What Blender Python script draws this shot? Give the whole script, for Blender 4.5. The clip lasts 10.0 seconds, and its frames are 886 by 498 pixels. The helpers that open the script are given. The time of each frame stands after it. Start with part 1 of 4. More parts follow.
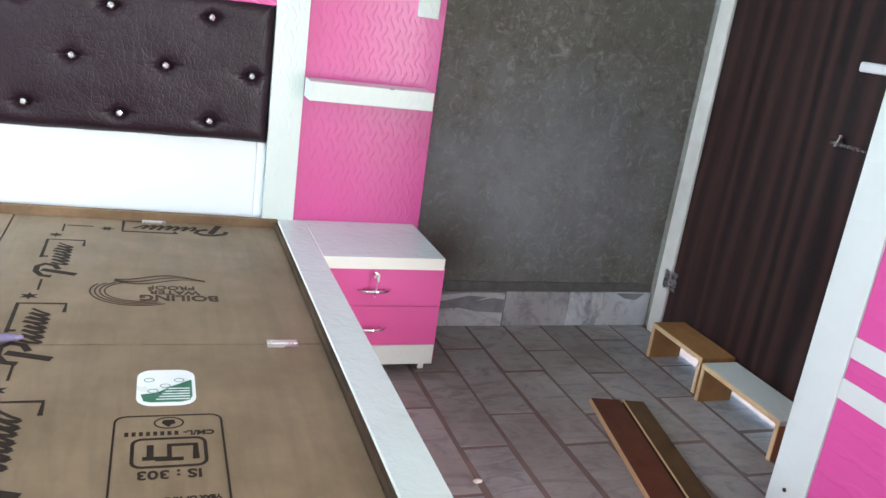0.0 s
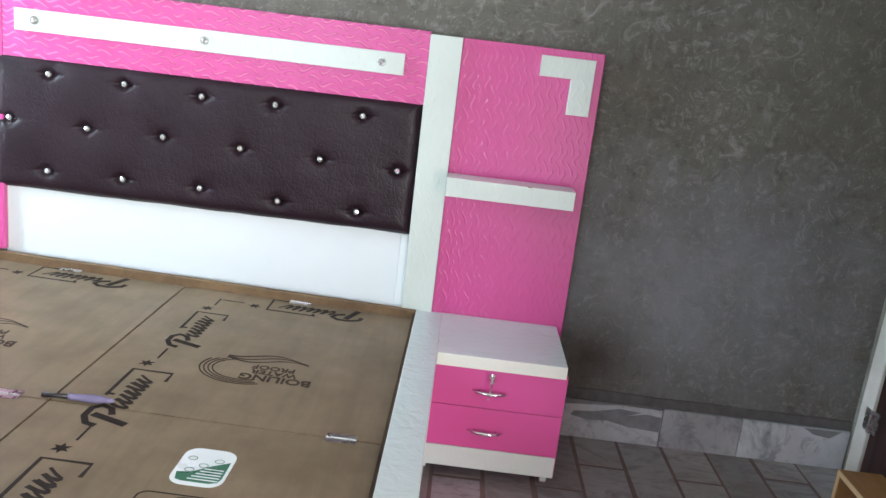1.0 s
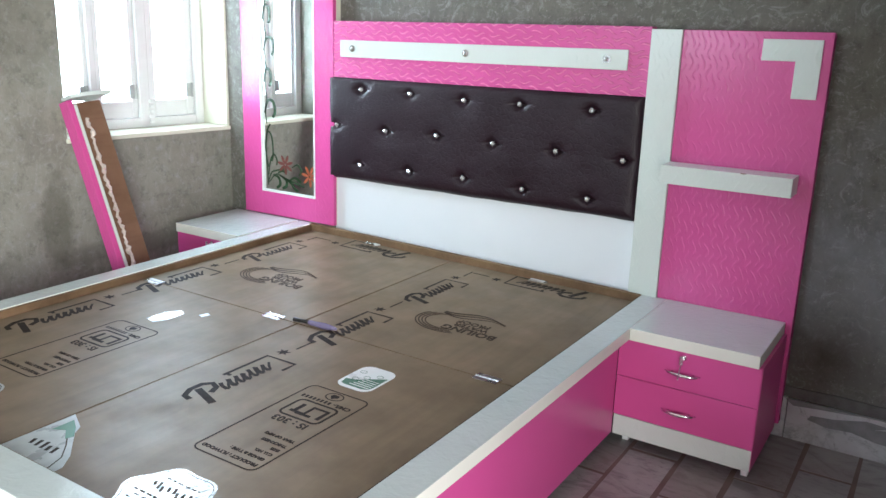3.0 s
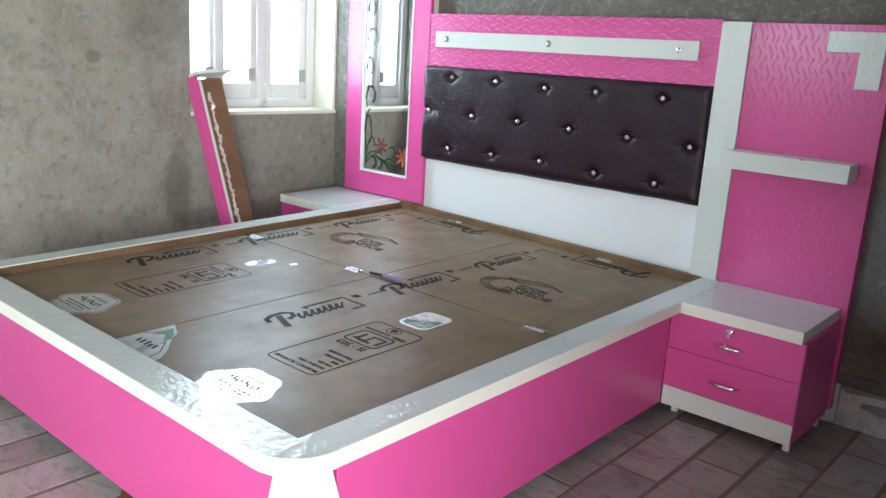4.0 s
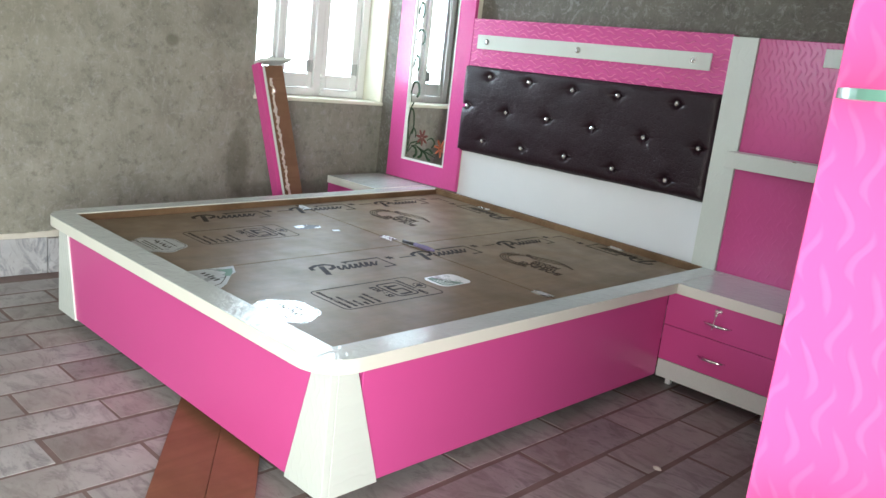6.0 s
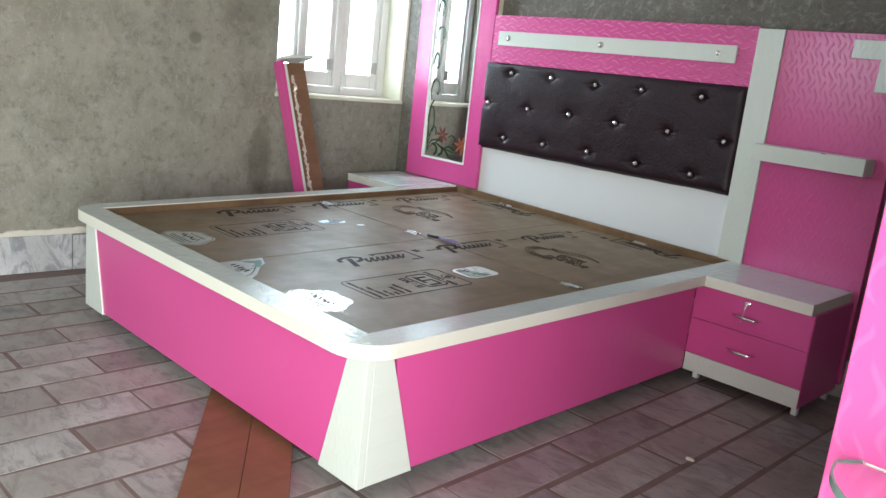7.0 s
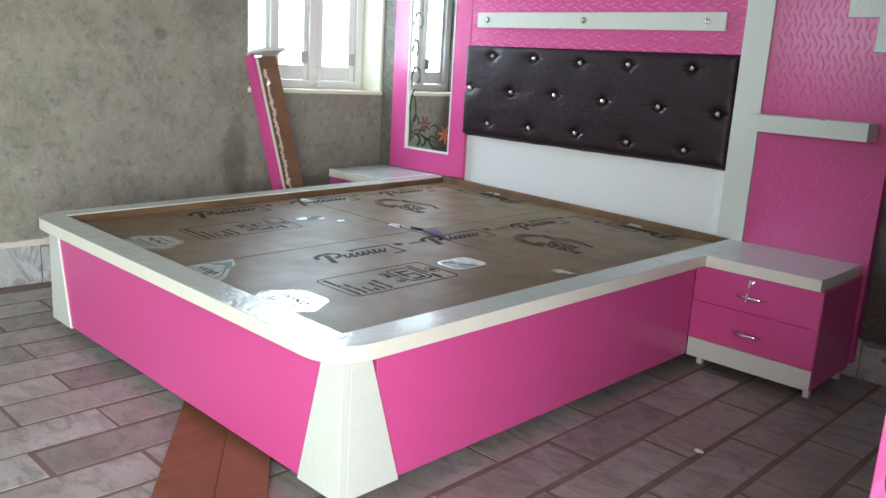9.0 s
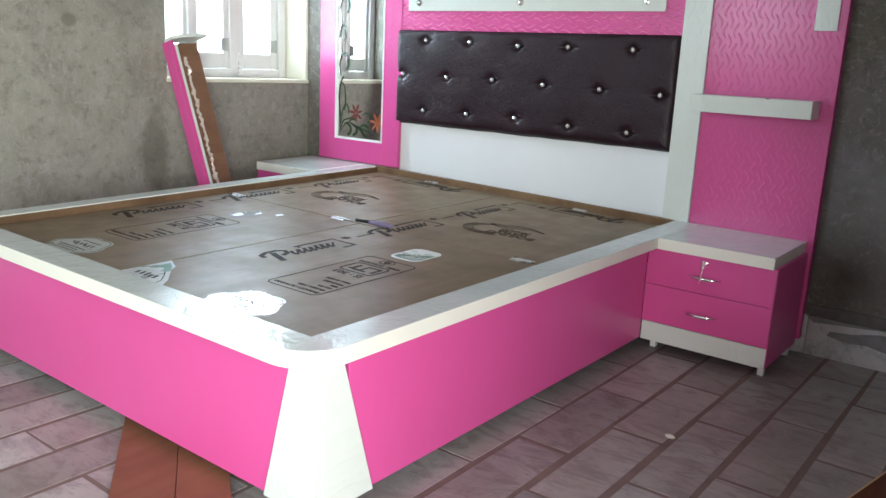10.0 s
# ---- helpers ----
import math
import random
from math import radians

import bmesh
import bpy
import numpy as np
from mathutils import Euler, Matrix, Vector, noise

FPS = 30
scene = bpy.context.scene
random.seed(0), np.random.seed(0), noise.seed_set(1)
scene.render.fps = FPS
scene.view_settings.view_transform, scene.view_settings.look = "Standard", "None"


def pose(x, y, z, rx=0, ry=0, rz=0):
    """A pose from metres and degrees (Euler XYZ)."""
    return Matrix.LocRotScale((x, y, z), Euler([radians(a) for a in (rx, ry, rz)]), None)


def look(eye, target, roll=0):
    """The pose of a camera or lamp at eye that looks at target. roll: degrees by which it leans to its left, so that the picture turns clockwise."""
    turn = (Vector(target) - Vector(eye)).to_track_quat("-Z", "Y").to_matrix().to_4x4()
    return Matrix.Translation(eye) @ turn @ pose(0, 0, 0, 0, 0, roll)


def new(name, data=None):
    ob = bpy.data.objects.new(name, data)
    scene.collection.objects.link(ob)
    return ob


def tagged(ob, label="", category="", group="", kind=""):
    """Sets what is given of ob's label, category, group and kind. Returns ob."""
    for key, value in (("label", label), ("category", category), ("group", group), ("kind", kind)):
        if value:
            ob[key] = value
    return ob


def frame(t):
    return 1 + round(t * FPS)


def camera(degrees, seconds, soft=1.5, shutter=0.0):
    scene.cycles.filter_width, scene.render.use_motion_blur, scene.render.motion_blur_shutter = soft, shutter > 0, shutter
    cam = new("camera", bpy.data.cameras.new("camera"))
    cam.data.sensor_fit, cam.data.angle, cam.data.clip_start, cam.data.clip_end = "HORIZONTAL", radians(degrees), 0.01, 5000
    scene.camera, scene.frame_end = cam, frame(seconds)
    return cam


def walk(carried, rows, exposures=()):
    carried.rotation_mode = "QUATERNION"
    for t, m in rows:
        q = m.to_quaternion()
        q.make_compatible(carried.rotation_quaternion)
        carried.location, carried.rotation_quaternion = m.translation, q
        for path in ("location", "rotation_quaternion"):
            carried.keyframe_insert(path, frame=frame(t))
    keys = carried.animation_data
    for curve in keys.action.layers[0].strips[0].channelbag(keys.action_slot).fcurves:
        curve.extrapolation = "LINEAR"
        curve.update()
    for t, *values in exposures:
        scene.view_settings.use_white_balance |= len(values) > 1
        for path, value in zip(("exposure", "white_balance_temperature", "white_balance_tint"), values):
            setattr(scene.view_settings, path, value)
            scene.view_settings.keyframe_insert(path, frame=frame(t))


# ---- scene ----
cam = camera(57.6, 10.0)
PATH = [
    (0, (-0.427, -2.774, 1.261), (0.251, -0.988, 0.668), 8.1),
    (0.5, (-0.178, -2.732, 1.329), (0.369, -0.888, 0.781), 8.8),
    (1, (0.088, -2.756, 1.356), (0.065, -0.816, 0.872), 6.8),
    (1.5, (0.327, -2.717, 1.363), (0.183, -0.785, 0.866), 5.7),
    (2, (0.491, -2.658, 1.348), (0.191, -0.734, 0.893), 6.0),
    (2.5, (0.718, -2.739, 1.338), (-0.051, -0.957, 0.856), 3.0),
    (3, (0.89, -2.839, 1.334), (-0.144, -1.202, 0.831), 1.8),
    (4.5, (1.308, -3.031, 1.173), (0.001, -1.592, 0.704), 4.6),
    (5, (1.406, -3.109, 1.162), (0.078, -1.689, 0.691), 5.4),
    (6.5, (1.496, -3.251, 1.17), (0.157, -1.833, 0.725), 6.8),
    (7, (1.451, -3.267, 1.109), (0.094, -1.865, 0.669), 6.2),
    (7.5, (1.442, -3.253, 1.039), (0.089, -1.849, 0.596), 6.2),
    (8, (1.433, -3.254, 1.029), (0.108, -1.822, 0.589), 5.7),
    (8.5, (1.416, -3.23, 1.029), (0.076, -1.812, 0.588), 4.5),
    (9, (1.375, -3.118, 1.054), (0.024, -1.712, 0.609), 3.4),
    (9.5, (1.292, -3.093, 1.03), (-0.043, -1.672, 0.586), 2.7),
    (10, (1.196, -3.123, 1.024), (0.013, -1.576, 0.567), 2.7),
]
walk(cam, [(t, look(eye, target, roll)) for t, eye, target, roll in PATH],
     exposures=[(0, 1.54, 5480, 5), (1, 1.22, 5500, 4), (2, 1.10, 5500, 4), (3, 0.86, 5480, 4), (4.5, 0.57, 5600, 4), (5.2, 0.54, 5720, 4), (7, 0.34, 5800, 4), (9, 0.35, 5690, 4), (10, 0.57, 5660, 4)])

# ---- light ----
world = bpy.data.worlds.new("sky")
scene.world = world
world.use_nodes = True
wn = world.node_tree
sky = wn.nodes.new("ShaderNodeTexSky")
sky.sky_type, sky.sun_disc = "NISHITA", False
sky.sun_elevation, sky.sun_rotation = radians(42), radians(63)
wn.links.new(sky.outputs[0], wn.nodes["Background"].inputs[0])
wn.nodes["Background"].inputs[1].default_value = 0.15

sun = new("sun", bpy.data.lights.new("sun", "SUN"))
sun.data.energy, sun.data.angle, sun.data.color = 4.5, radians(0.5), (1.0, 0.95, 0.88)
sun.matrix_world = look((9, 4.5, 9), (0, 0, 0))


def daylight(name, m, sx, sy, watts, colour):
    lamp = new(name, bpy.data.lights.new(name, "AREA"))
    lamp.data.shape, lamp.data.size, lamp.data.size_y = "RECTANGLE", sx, sy
    lamp.data.energy, lamp.data.color = watts, colour
    lamp.matrix_world = m
    return lamp


REAR_Y = -5.4
# sky light in the window's opening, and in the wide doorway behind the camera
daylight("window_daylight", look((-2.80, -0.46, 1.50), (-1.0, -0.60, 1.45)), 1.9, 1.6, 150, (0.90, 0.965, 1.0))
daylight("doorway_daylight", look((2.15, -4.00, 0.95), (-2.2, -3.10, 0.85)), 2.3, 1.8, 185, (1.0, 0.91, 0.77))
daylight("rear_window_daylight", look((-1.62, REAR_Y - 0.12, 1.65), (-0.9, -2.0, 1.0)), 1.20, 0.80, 18, (0.95, 0.98, 1.0))


# ---- materials ----
def rgb(*v):
    return (*v, 1.0)


class Nodes:
    def __init__(self, name):
        self.m = bpy.data.materials.new(name)
        self.m.use_nodes = True
        self.t = self.m.node_tree
        self.b = self.t.nodes["Principled BSDF"]
        self.co = self.t.nodes.new("ShaderNodeTexCoord").outputs["Object"]

    def put(self, socket, value):
        if isinstance(value, bpy.types.NodeSocket):
            self.t.links.new(value, socket)
        else:
            socket.default_value = value

    def scaled(self, sx, sy, sz, turn=(0, 0, 0), co=None):
        n = self.t.nodes.new("ShaderNodeMapping")
        self.t.links.new(co or self.co, n.inputs[0])
        n.inputs["Scale"].default_value = (sx, sy, sz)
        n.inputs["Rotation"].default_value = [radians(a) for a in turn]
        return n.outputs[0]

    def noise(self, scale, detail=4, rough=0.55, co=None, distort=0.0):
        n = self.t.nodes.new("ShaderNodeTexNoise")
        self.t.links.new(co or self.co, n.inputs["Vector"])
        n.inputs["Scale"].default_value, n.inputs["Detail"].default_value = scale, detail
        n.inputs["Roughness"].default_value, n.inputs["Distortion"].default_value = rough, distort
        return n.outputs["Fac"]

    def wave(self, scale, distort, co=None, detail=2, dscale=1.0, axis="X"):
        n = self.t.nodes.new("ShaderNodeTexWave")
        n.bands_direction = axis
        self.t.links.new(co or self.co, n.inputs["Vector"])
        n.inputs["Scale"].default_value, n.inputs["Distortion"].default_value = scale, distort
        n.inputs["Detail"].default_value, n.inputs["Detail Scale"].default_value = detail, dscale
        return n.outputs["Fac"]

    def voronoi(self, scale, feature="F1", co=None):
        n = self.t.nodes.new("ShaderNodeTexVoronoi")
        n.feature = feature
        self.t.links.new(co or self.co, n.inputs["Vector"])
        n.inputs["Scale"].default_value = scale
        return n.outputs["Distance"]

    def ramp(self, fac, *stops):
        n = self.t.nodes.new("ShaderNodeValToRGB")
        self.t.links.new(fac, n.inputs[0])
        e = n.color_ramp.elements
        while len(e) < len(stops):
            e.new(0.5)
        for i, (p, c) in enumerate(stops):
            e[i].position = p
            e[i].color = c if isinstance(c, tuple) else (c, c, c, 1)
        return n.outputs[0]

    def mix(self, fac, a, b, kind="MIX"):
        n = self.t.nodes.new("ShaderNodeMix")
        n.data_type, n.blend_type = "RGBA", kind
        self.put(n.inputs[0], fac)
        self.put(n.inputs[6], a)
        self.put(n.inputs[7], b)
        return n.outputs[2]

    def math(self, op, a, b=0.0):
        n = self.t.nodes.new("ShaderNodeMath")
        n.operation = op
        self.put(n.inputs[0], a)
        self.put(n.inputs[1], b)
        return n.outputs[0]

    def random(self):
        return self.t.nodes.new("ShaderNodeObjectInfo").outputs["Random"]

    def bump(self, height, strength, distance=0.01):
        n = self.t.nodes.new("ShaderNodeBump")
        n.inputs["Strength"].default_value, n.inputs["Distance"].default_value = strength, distance
        self.t.links.new(height, n.inputs["Height"])
        self.t.links.new(n.outputs[0], self.b.inputs["Normal"])

    def done(self, colour, rough=0.5, metal=0.0, spec=0.5, coat=0.0):
        self.put(self.b.inputs["Base Color"], colour)
        self.put(self.b.inputs["Roughness"], rough)
        self.put(self.b.inputs["Metallic"], metal)
        self.b.inputs["Specular IOR Level"].default_value = spec
        self.b.inputs["Coat Weight"].default_value = coat
        return self.m


def plain(name, c, rough=0.5, metal=0.0, vary=0.12, scale=30, spec=0.5):
    n = Nodes(name)
    f = n.noise(scale)
    dark = rgb(*[v * (1 - vary) for v in c])
    return n.done(n.mix(f, dark, rgb(*[min(1, v * (1 + vary)) for v in c])), n.ramp(n.noise(scale * 0.4), (0.3, rough * 0.85), (0.7, min(1, rough * 1.15))), metal, spec)


def laminate(name, c, emboss, axis="X", show=0.10, gloss=0.27):
    """Glossy sheet with a pressed pattern of short wavy strokes; axis is the way across the strokes."""
    n = Nodes(name)
    sep = n.t.nodes.new("ShaderNodeSeparateXYZ")
    n.t.links.new(n.co, sep.inputs[0])
    across, along = (sep.outputs[0], sep.outputs[2]) if axis == "X" else (sep.outputs[2], sep.outputs[0])
    wob = n.math("MULTIPLY", n.math("SINE", n.math("MULTIPLY", along, 6.283 / 0.072)), 1.9)
    soft = n.math("MULTIPLY", n.noise(9, 2), 9.0)
    phase = n.math("ADD", n.math("ADD", n.math("MULTIPLY", across, 6.283 / 0.021), wob), soft)
    line = n.math("SINE", phase)
    # each wave breaks off and starts anew, out of step with the next one
    beat = n.math("SINE", n.math("ADD", n.math("MULTIPLY", along, 6.283 / 0.072), n.math("ADD", n.math("MULTIPLY", phase, 0.5), n.math("MULTIPLY", n.noise(14, 1), 3.0))))
    strokes = n.math("MULTIPLY", n.ramp(line, (0.25, 0.0), (0.9, 1.0)), n.ramp(n.math("ADD", beat, 1.0), (0.35, 0.0), (0.95, 1.0)))
    fine = n.noise(260, 2)
    big = n.noise(2.2, 3)
    # show lightens the strokes, putting the relief's glints into the colour
    colour = n.mix(n.math("MULTIPLY", strokes, show), n.mix(big, rgb(*[v * 0.93 for v in c]), rgb(*[min(1, v * 1.05) for v in c])), rgb(*[min(1, v * 1.2 + 0.17) for v in c]))
    n.bump(n.math("ADD", strokes, n.math("MULTIPLY", fine, 0.08)), emboss, 0.003)
    return n.done(colour, n.ramp(n.noise(2.5, 1), (0.2, gloss + 0.05), (0.8, gloss + 0.07)), 0, 0.5)


PINK = (0.60, 0.083, 0.300)
pink_laminate = laminate("pink_laminate", PINK, 0.32, "X", 0.02, 0.16)
pink_frieze = laminate("pink_laminate_crosswise", PINK, 1.0, "Z", 0.7)
pink_satin = laminate("satin_pink_laminate", PINK, 0.12, "X", 0.14, 0.33)


def smooth_pink():
    n = Nodes("smooth_pink_laminate")
    big, small = n.noise(1.8, 4), n.noise(30, 4, 0.6)
    c = n.mix(big, rgb(*[v * 0.92 for v in PINK]), rgb(*[v * 1.06 for v in PINK]))
    c = n.mix(n.math("MULTIPLY", small, 0.12), c, rgb(*[v * 1.12 for v in PINK]))
    return n.done(c, n.ramp(n.noise(2.0, 1), (0.2, 0.29), (0.8, 0.37)))


pink_smooth = smooth_pink()
white_laminate = laminate("off_white_laminate", (0.65, 0.70, 0.66), 0.18, "X", 0.02, 0.19)


def wrapped_laminate():
    """Off-white laminate still under its clear crinkled protective film."""
    n = Nodes("film_wrapped_off_white_laminate")
    # greyer than the other off-white boards: the tops' dimmer light is in the colour
    c = n.mix(n.noise(3, 4), rgb(0.47, 0.52, 0.50), rgb(0.58, 0.62, 0.60))
    n.bump(n.math("ADD", n.noise(17, 3, 0.6, n.scaled(1, 1, 0.2), 0.8), n.math("MULTIPLY", n.noise(60, 2), 0.3)), 0.42, 0.007)
    return n.done(c, n.ramp(n.noise(5, 2), (0.2, 0.10), (0.8, 0.26)), 0, 0.5)


rim_laminate = wrapped_laminate()
# brighter than the tops beside it, side light put into the colour
lit_edge_band = plain("lit_cream_edge_band", (0.74, 0.75, 0.67), 0.38, 0, 0.05, 9)
smooth_white = plain("smooth_white_board", (0.74, 0.77, 0.80), 0.35, 0, 0.03, 5)


def leather_material():
    n = Nodes("plum_brown_leatherette")
    crack = n.voronoi(58, "DISTANCE_TO_EDGE", n.scaled(1, 1, 0.8))
    f = n.noise(4, 4)
    n.bump(n.math("ADD", n.ramp(crack, (0.0, 0.0), (0.12, 1.0)), n.math("MULTIPLY", n.noise(30, 3), 0.8)), 0.30, 0.002)
    return n.done(n.mix(f, rgb(0.0135, 0.0055, 0.0098), rgb(0.024, 0.0105, 0.0172)), n.ramp(n.noise(18, 3), (0.3, 0.36), (0.7, 0.5)), 0, 0.3)


def plywood_face(name, a, b, rough):
    n = Nodes(name)
    grain = n.noise(3, 5, 0.6, n.scaled(9, 0.8, 9), 0.6)
    blotch = n.noise(5, 5, 0.65)
    streak = n.noise(1.3, 4, 0.6, n.scaled(3, 1, 1))
    c = n.mix(n.ramp(blotch, (0.35, 0.0), (0.7, 0.8)), rgb(*a), rgb(*b))
    c = n.mix(n.math("MULTIPLY", n.ramp(grain, (0.45, 0.0), (0.75, 1.0)), 0.35), c, rgb(*[v * 0.62 for v in a]))
    c = n.mix(n.math("MULTIPLY", n.ramp(streak, (0.5, 0.0), (0.75, 1.0)), 0.22), c, rgb(*[min(1, v * 1.5) for v in b]))
    n.bump(grain, 0.06, 0.002)
    return n.done(c, n.ramp(n.noise(9, 4), (0.3, rough - 0.06), (0.7, rough + 0.1)), 0, 0.13)


leather = leather_material()
lid_ply = plywood_face("film_faced_plywood", (0.158, 0.115, 0.070), (0.232, 0.172, 0.109), 0.42)
raw_wood = plywood_face("raw_batten_wood", (0.13, 0.080, 0.046), (0.24, 0.155, 0.088), 0.65)
# batten colour darkened for the shadowy gap along the right rim
dark_batten = plywood_face("gap_dark_batten", (0.035, 0.022, 0.014), (0.10, 0.06, 0.035), 0.7)
red_ply = plywood_face("red_brown_plywood", (0.185, 0.080, 0.048), (0.25, 0.115, 0.070), 0.42)
# red_ply again, darkened for the shade by the door
shaded_red_ply = plywood_face("shaded_red_plywood", (0.085, 0.030, 0.018), (0.14, 0.055, 0.032), 0.5)
ochre_ply = plywood_face("ochre_plywood", (0.27, 0.14, 0.05), (0.36, 0.20, 0.08), 0.5)
ply_edge = plywood_face("pale_plywood_edge", (0.52, 0.36, 0.19), (0.66, 0.48, 0.28), 0.7)


def plaster_material(name, a, b, old):
    n = Nodes(name)
    big = n.noise(1.1, 5, 0.6)
    mid = n.noise(5.5, 6, 0.65)
    fine = n.noise(70, 4, 0.7)
    chips = n.voronoi(55)
    scratch = n.noise(13, 7, 0.75, None, 2.4)
    c = n.mix(n.ramp(mid, (0.3, 0.0), (0.72, 1.0)), rgb(*a), rgb(*b))
    c = n.mix(n.math("MULTIPLY", n.ramp(big, (0.42, 0.0), (0.66, 1.0)), 0.5), c, rgb(*old))
    c = n.mix(n.math("MULTIPLY", n.ramp(scratch, (0.52, 0.0), (0.66, 1.0)), 0.55), c, rgb(0.35, 0.35, 0.345))
    c = n.mix(n.math("MULTIPLY", n.ramp(fine, (0.60, 0.0), (0.74, 1.0)), 0.45), c, rgb(0.46, 0.45, 0.41))
    c = n.mix(n.math("MULTIPLY", n.ramp(chips, (0.10, 1.0), (0.16, 0.0)), n.math("MULTIPLY", n.ramp(n.noise(3, 3), (0.45, 0.0), (0.6, 1.0)), 0.35)), c, rgb(0.50, 0.49, 0.45))
    brushed = n.noise(46, 6, 0.75, n.scaled(1, 1, 0.30, (0, 12, 0)), 0.8)
    c = n.mix(n.math("MULTIPLY", n.ramp(brushed, (0.52, 0.0), (0.66, 1.0)), 0.16), c, rgb(*[min(1, v * 1.6) for v in b]))
    c = n.mix(n.math("MULTIPLY", n.ramp(n.noise(20, 6, 0.75), (0.52, 0.0), (0.66, 1.0)), 0.48), c, rgb(*[v * 0.5 for v in a]))
    # damp stain, small dark spot and two broader dark patches: centre and half sizes
    for cx, cy, cz, sy, sz, how in ((-2.28, -0.90, 0.52, 0.085, 0.24, 0.50), (-2.30, -1.28, 1.12, 0.040, 0.035, 0.5), (-2.28, -1.02, 1.45, 0.17, 0.42, 0.28), (-2.27, -0.55, 0.36, 0.5, 0.06, 0.30)):
        v = n.t.nodes.new("ShaderNodeMapping")
        n.t.links.new(n.co, v.inputs[0])
        v.inputs["Location"].default_value = (0.0, -cy / sy, -cz / sz)
        v.inputs["Scale"].default_value = (0.0, 1 / sy, 1 / sz)
        d = n.t.nodes.new("ShaderNodeVectorMath")
        d.operation = "LENGTH"
        n.t.links.new(v.outputs[0], d.inputs[0])
        west = n.t.nodes.new("ShaderNodeSeparateXYZ")
        n.t.links.new(n.co, west.inputs[0])
        here = n.math("LESS_THAN", west.outputs[0], -2.2)
        ragged = n.math("ADD", d.outputs["Value"], n.math("MULTIPLY", n.math("SUBTRACT", n.noise(9, 5, 0.65), 0.5), 1.1))
        k = n.math("MULTIPLY", n.math("MULTIPLY", n.ramp(ragged, (0.62, 1.0), (1.0, 0.0)), here), how)
        c = n.mix(k, c, rgb(0.085, 0.078, 0.055))
    # chalky worn patch, dark brown foot and olive upper patch of the back wall
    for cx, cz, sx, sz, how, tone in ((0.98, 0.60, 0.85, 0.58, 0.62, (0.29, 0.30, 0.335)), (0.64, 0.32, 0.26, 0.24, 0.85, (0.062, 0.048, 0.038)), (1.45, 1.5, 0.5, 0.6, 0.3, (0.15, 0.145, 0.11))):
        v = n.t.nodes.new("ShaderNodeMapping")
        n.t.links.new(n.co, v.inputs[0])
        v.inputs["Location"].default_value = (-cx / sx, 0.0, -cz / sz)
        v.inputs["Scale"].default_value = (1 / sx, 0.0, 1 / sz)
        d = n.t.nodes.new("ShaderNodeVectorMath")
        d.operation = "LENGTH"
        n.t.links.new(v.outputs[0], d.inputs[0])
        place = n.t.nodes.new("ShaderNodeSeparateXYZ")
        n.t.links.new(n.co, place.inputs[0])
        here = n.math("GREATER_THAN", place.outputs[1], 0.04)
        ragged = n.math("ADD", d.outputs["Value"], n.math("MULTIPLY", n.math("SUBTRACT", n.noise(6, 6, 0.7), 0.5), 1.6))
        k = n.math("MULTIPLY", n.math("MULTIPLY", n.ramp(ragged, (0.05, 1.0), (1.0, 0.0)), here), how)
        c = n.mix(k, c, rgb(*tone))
    n.bump(n.math("ADD", n.math("MULTIPLY", fine, 0.5), mid), 0.35, 0.006)
    return n.done(c, n.ramp(mid, (0.3, 0.62), (0.7, 0.85)), 0, 0.35)


def marble(name, a, b, vein):
    n = Nodes(name)
    r = n.random()
    shift = n.t.nodes.new("ShaderNodeVectorMath")
    shift.operation = "ADD"
    n.t.links.new(n.co, shift.inputs[0])
    comb = n.t.nodes.new("ShaderNodeCombineXYZ")
    n.put(comb.inputs[0], n.math("MULTIPLY", r, 37.0))
    n.put(comb.inputs[1], n.math("MULTIPLY", r, 91.0))
    n.t.links.new(comb.outputs[0], shift.inputs[1])
    co = shift.outputs[0]
    cloud = n.noise(4, 5, 0.6, co)
    v = n.noise(4.6, 7, 0.66, n.scaled(1.0, 2.3, 1, (0, 0, 38), co), 2.2)
    v2 = n.noise(9, 7, 0.74, n.scaled(1, 3.2, 1, (0, 0, 115), co), 2.6)
    c = n.mix(n.ramp(cloud, (0.3, 0.0), (0.7, 1.0)), rgb(*a), rgb(*b))
    c = n.mix(n.math("MULTIPLY", n.ramp(v, (0.48, 0.0), (0.62, 1.0)), 0.68), c, rgb(*vein))
    c = n.mix(n.math("MULTIPLY", n.ramp(v2, (0.56, 0.0), (0.66, 1.0)), 0.6), c, rgb(*[q * 0.8 for q in vein]))
    tone = n.ramp(r, (0.0, 0.66), (1.0, 1.14))
    c = n.mix(1.0, c, tone, "MULTIPLY")
    c = n.mix(n.math("MULTIPLY", n.math("FRACT", n.math("MULTIPLY", r, 7.3)), 0.32), c, rgb(0.33, 0.27, 0.235))
    dust = n.noise(2.0, 5, 0.7)
    c = n.mix(n.math("MULTIPLY", n.ramp(dust, (0.4, 0.0), (0.7, 1.0)), 0.4), c, rgb(0.24, 0.20, 0.17))
    n.bump(n.noise(40, 4), 0.12, 0.003)
    return n.done(c, n.ramp(n.noise(10, 4), (0.3, 0.32), (0.7, 0.6)))


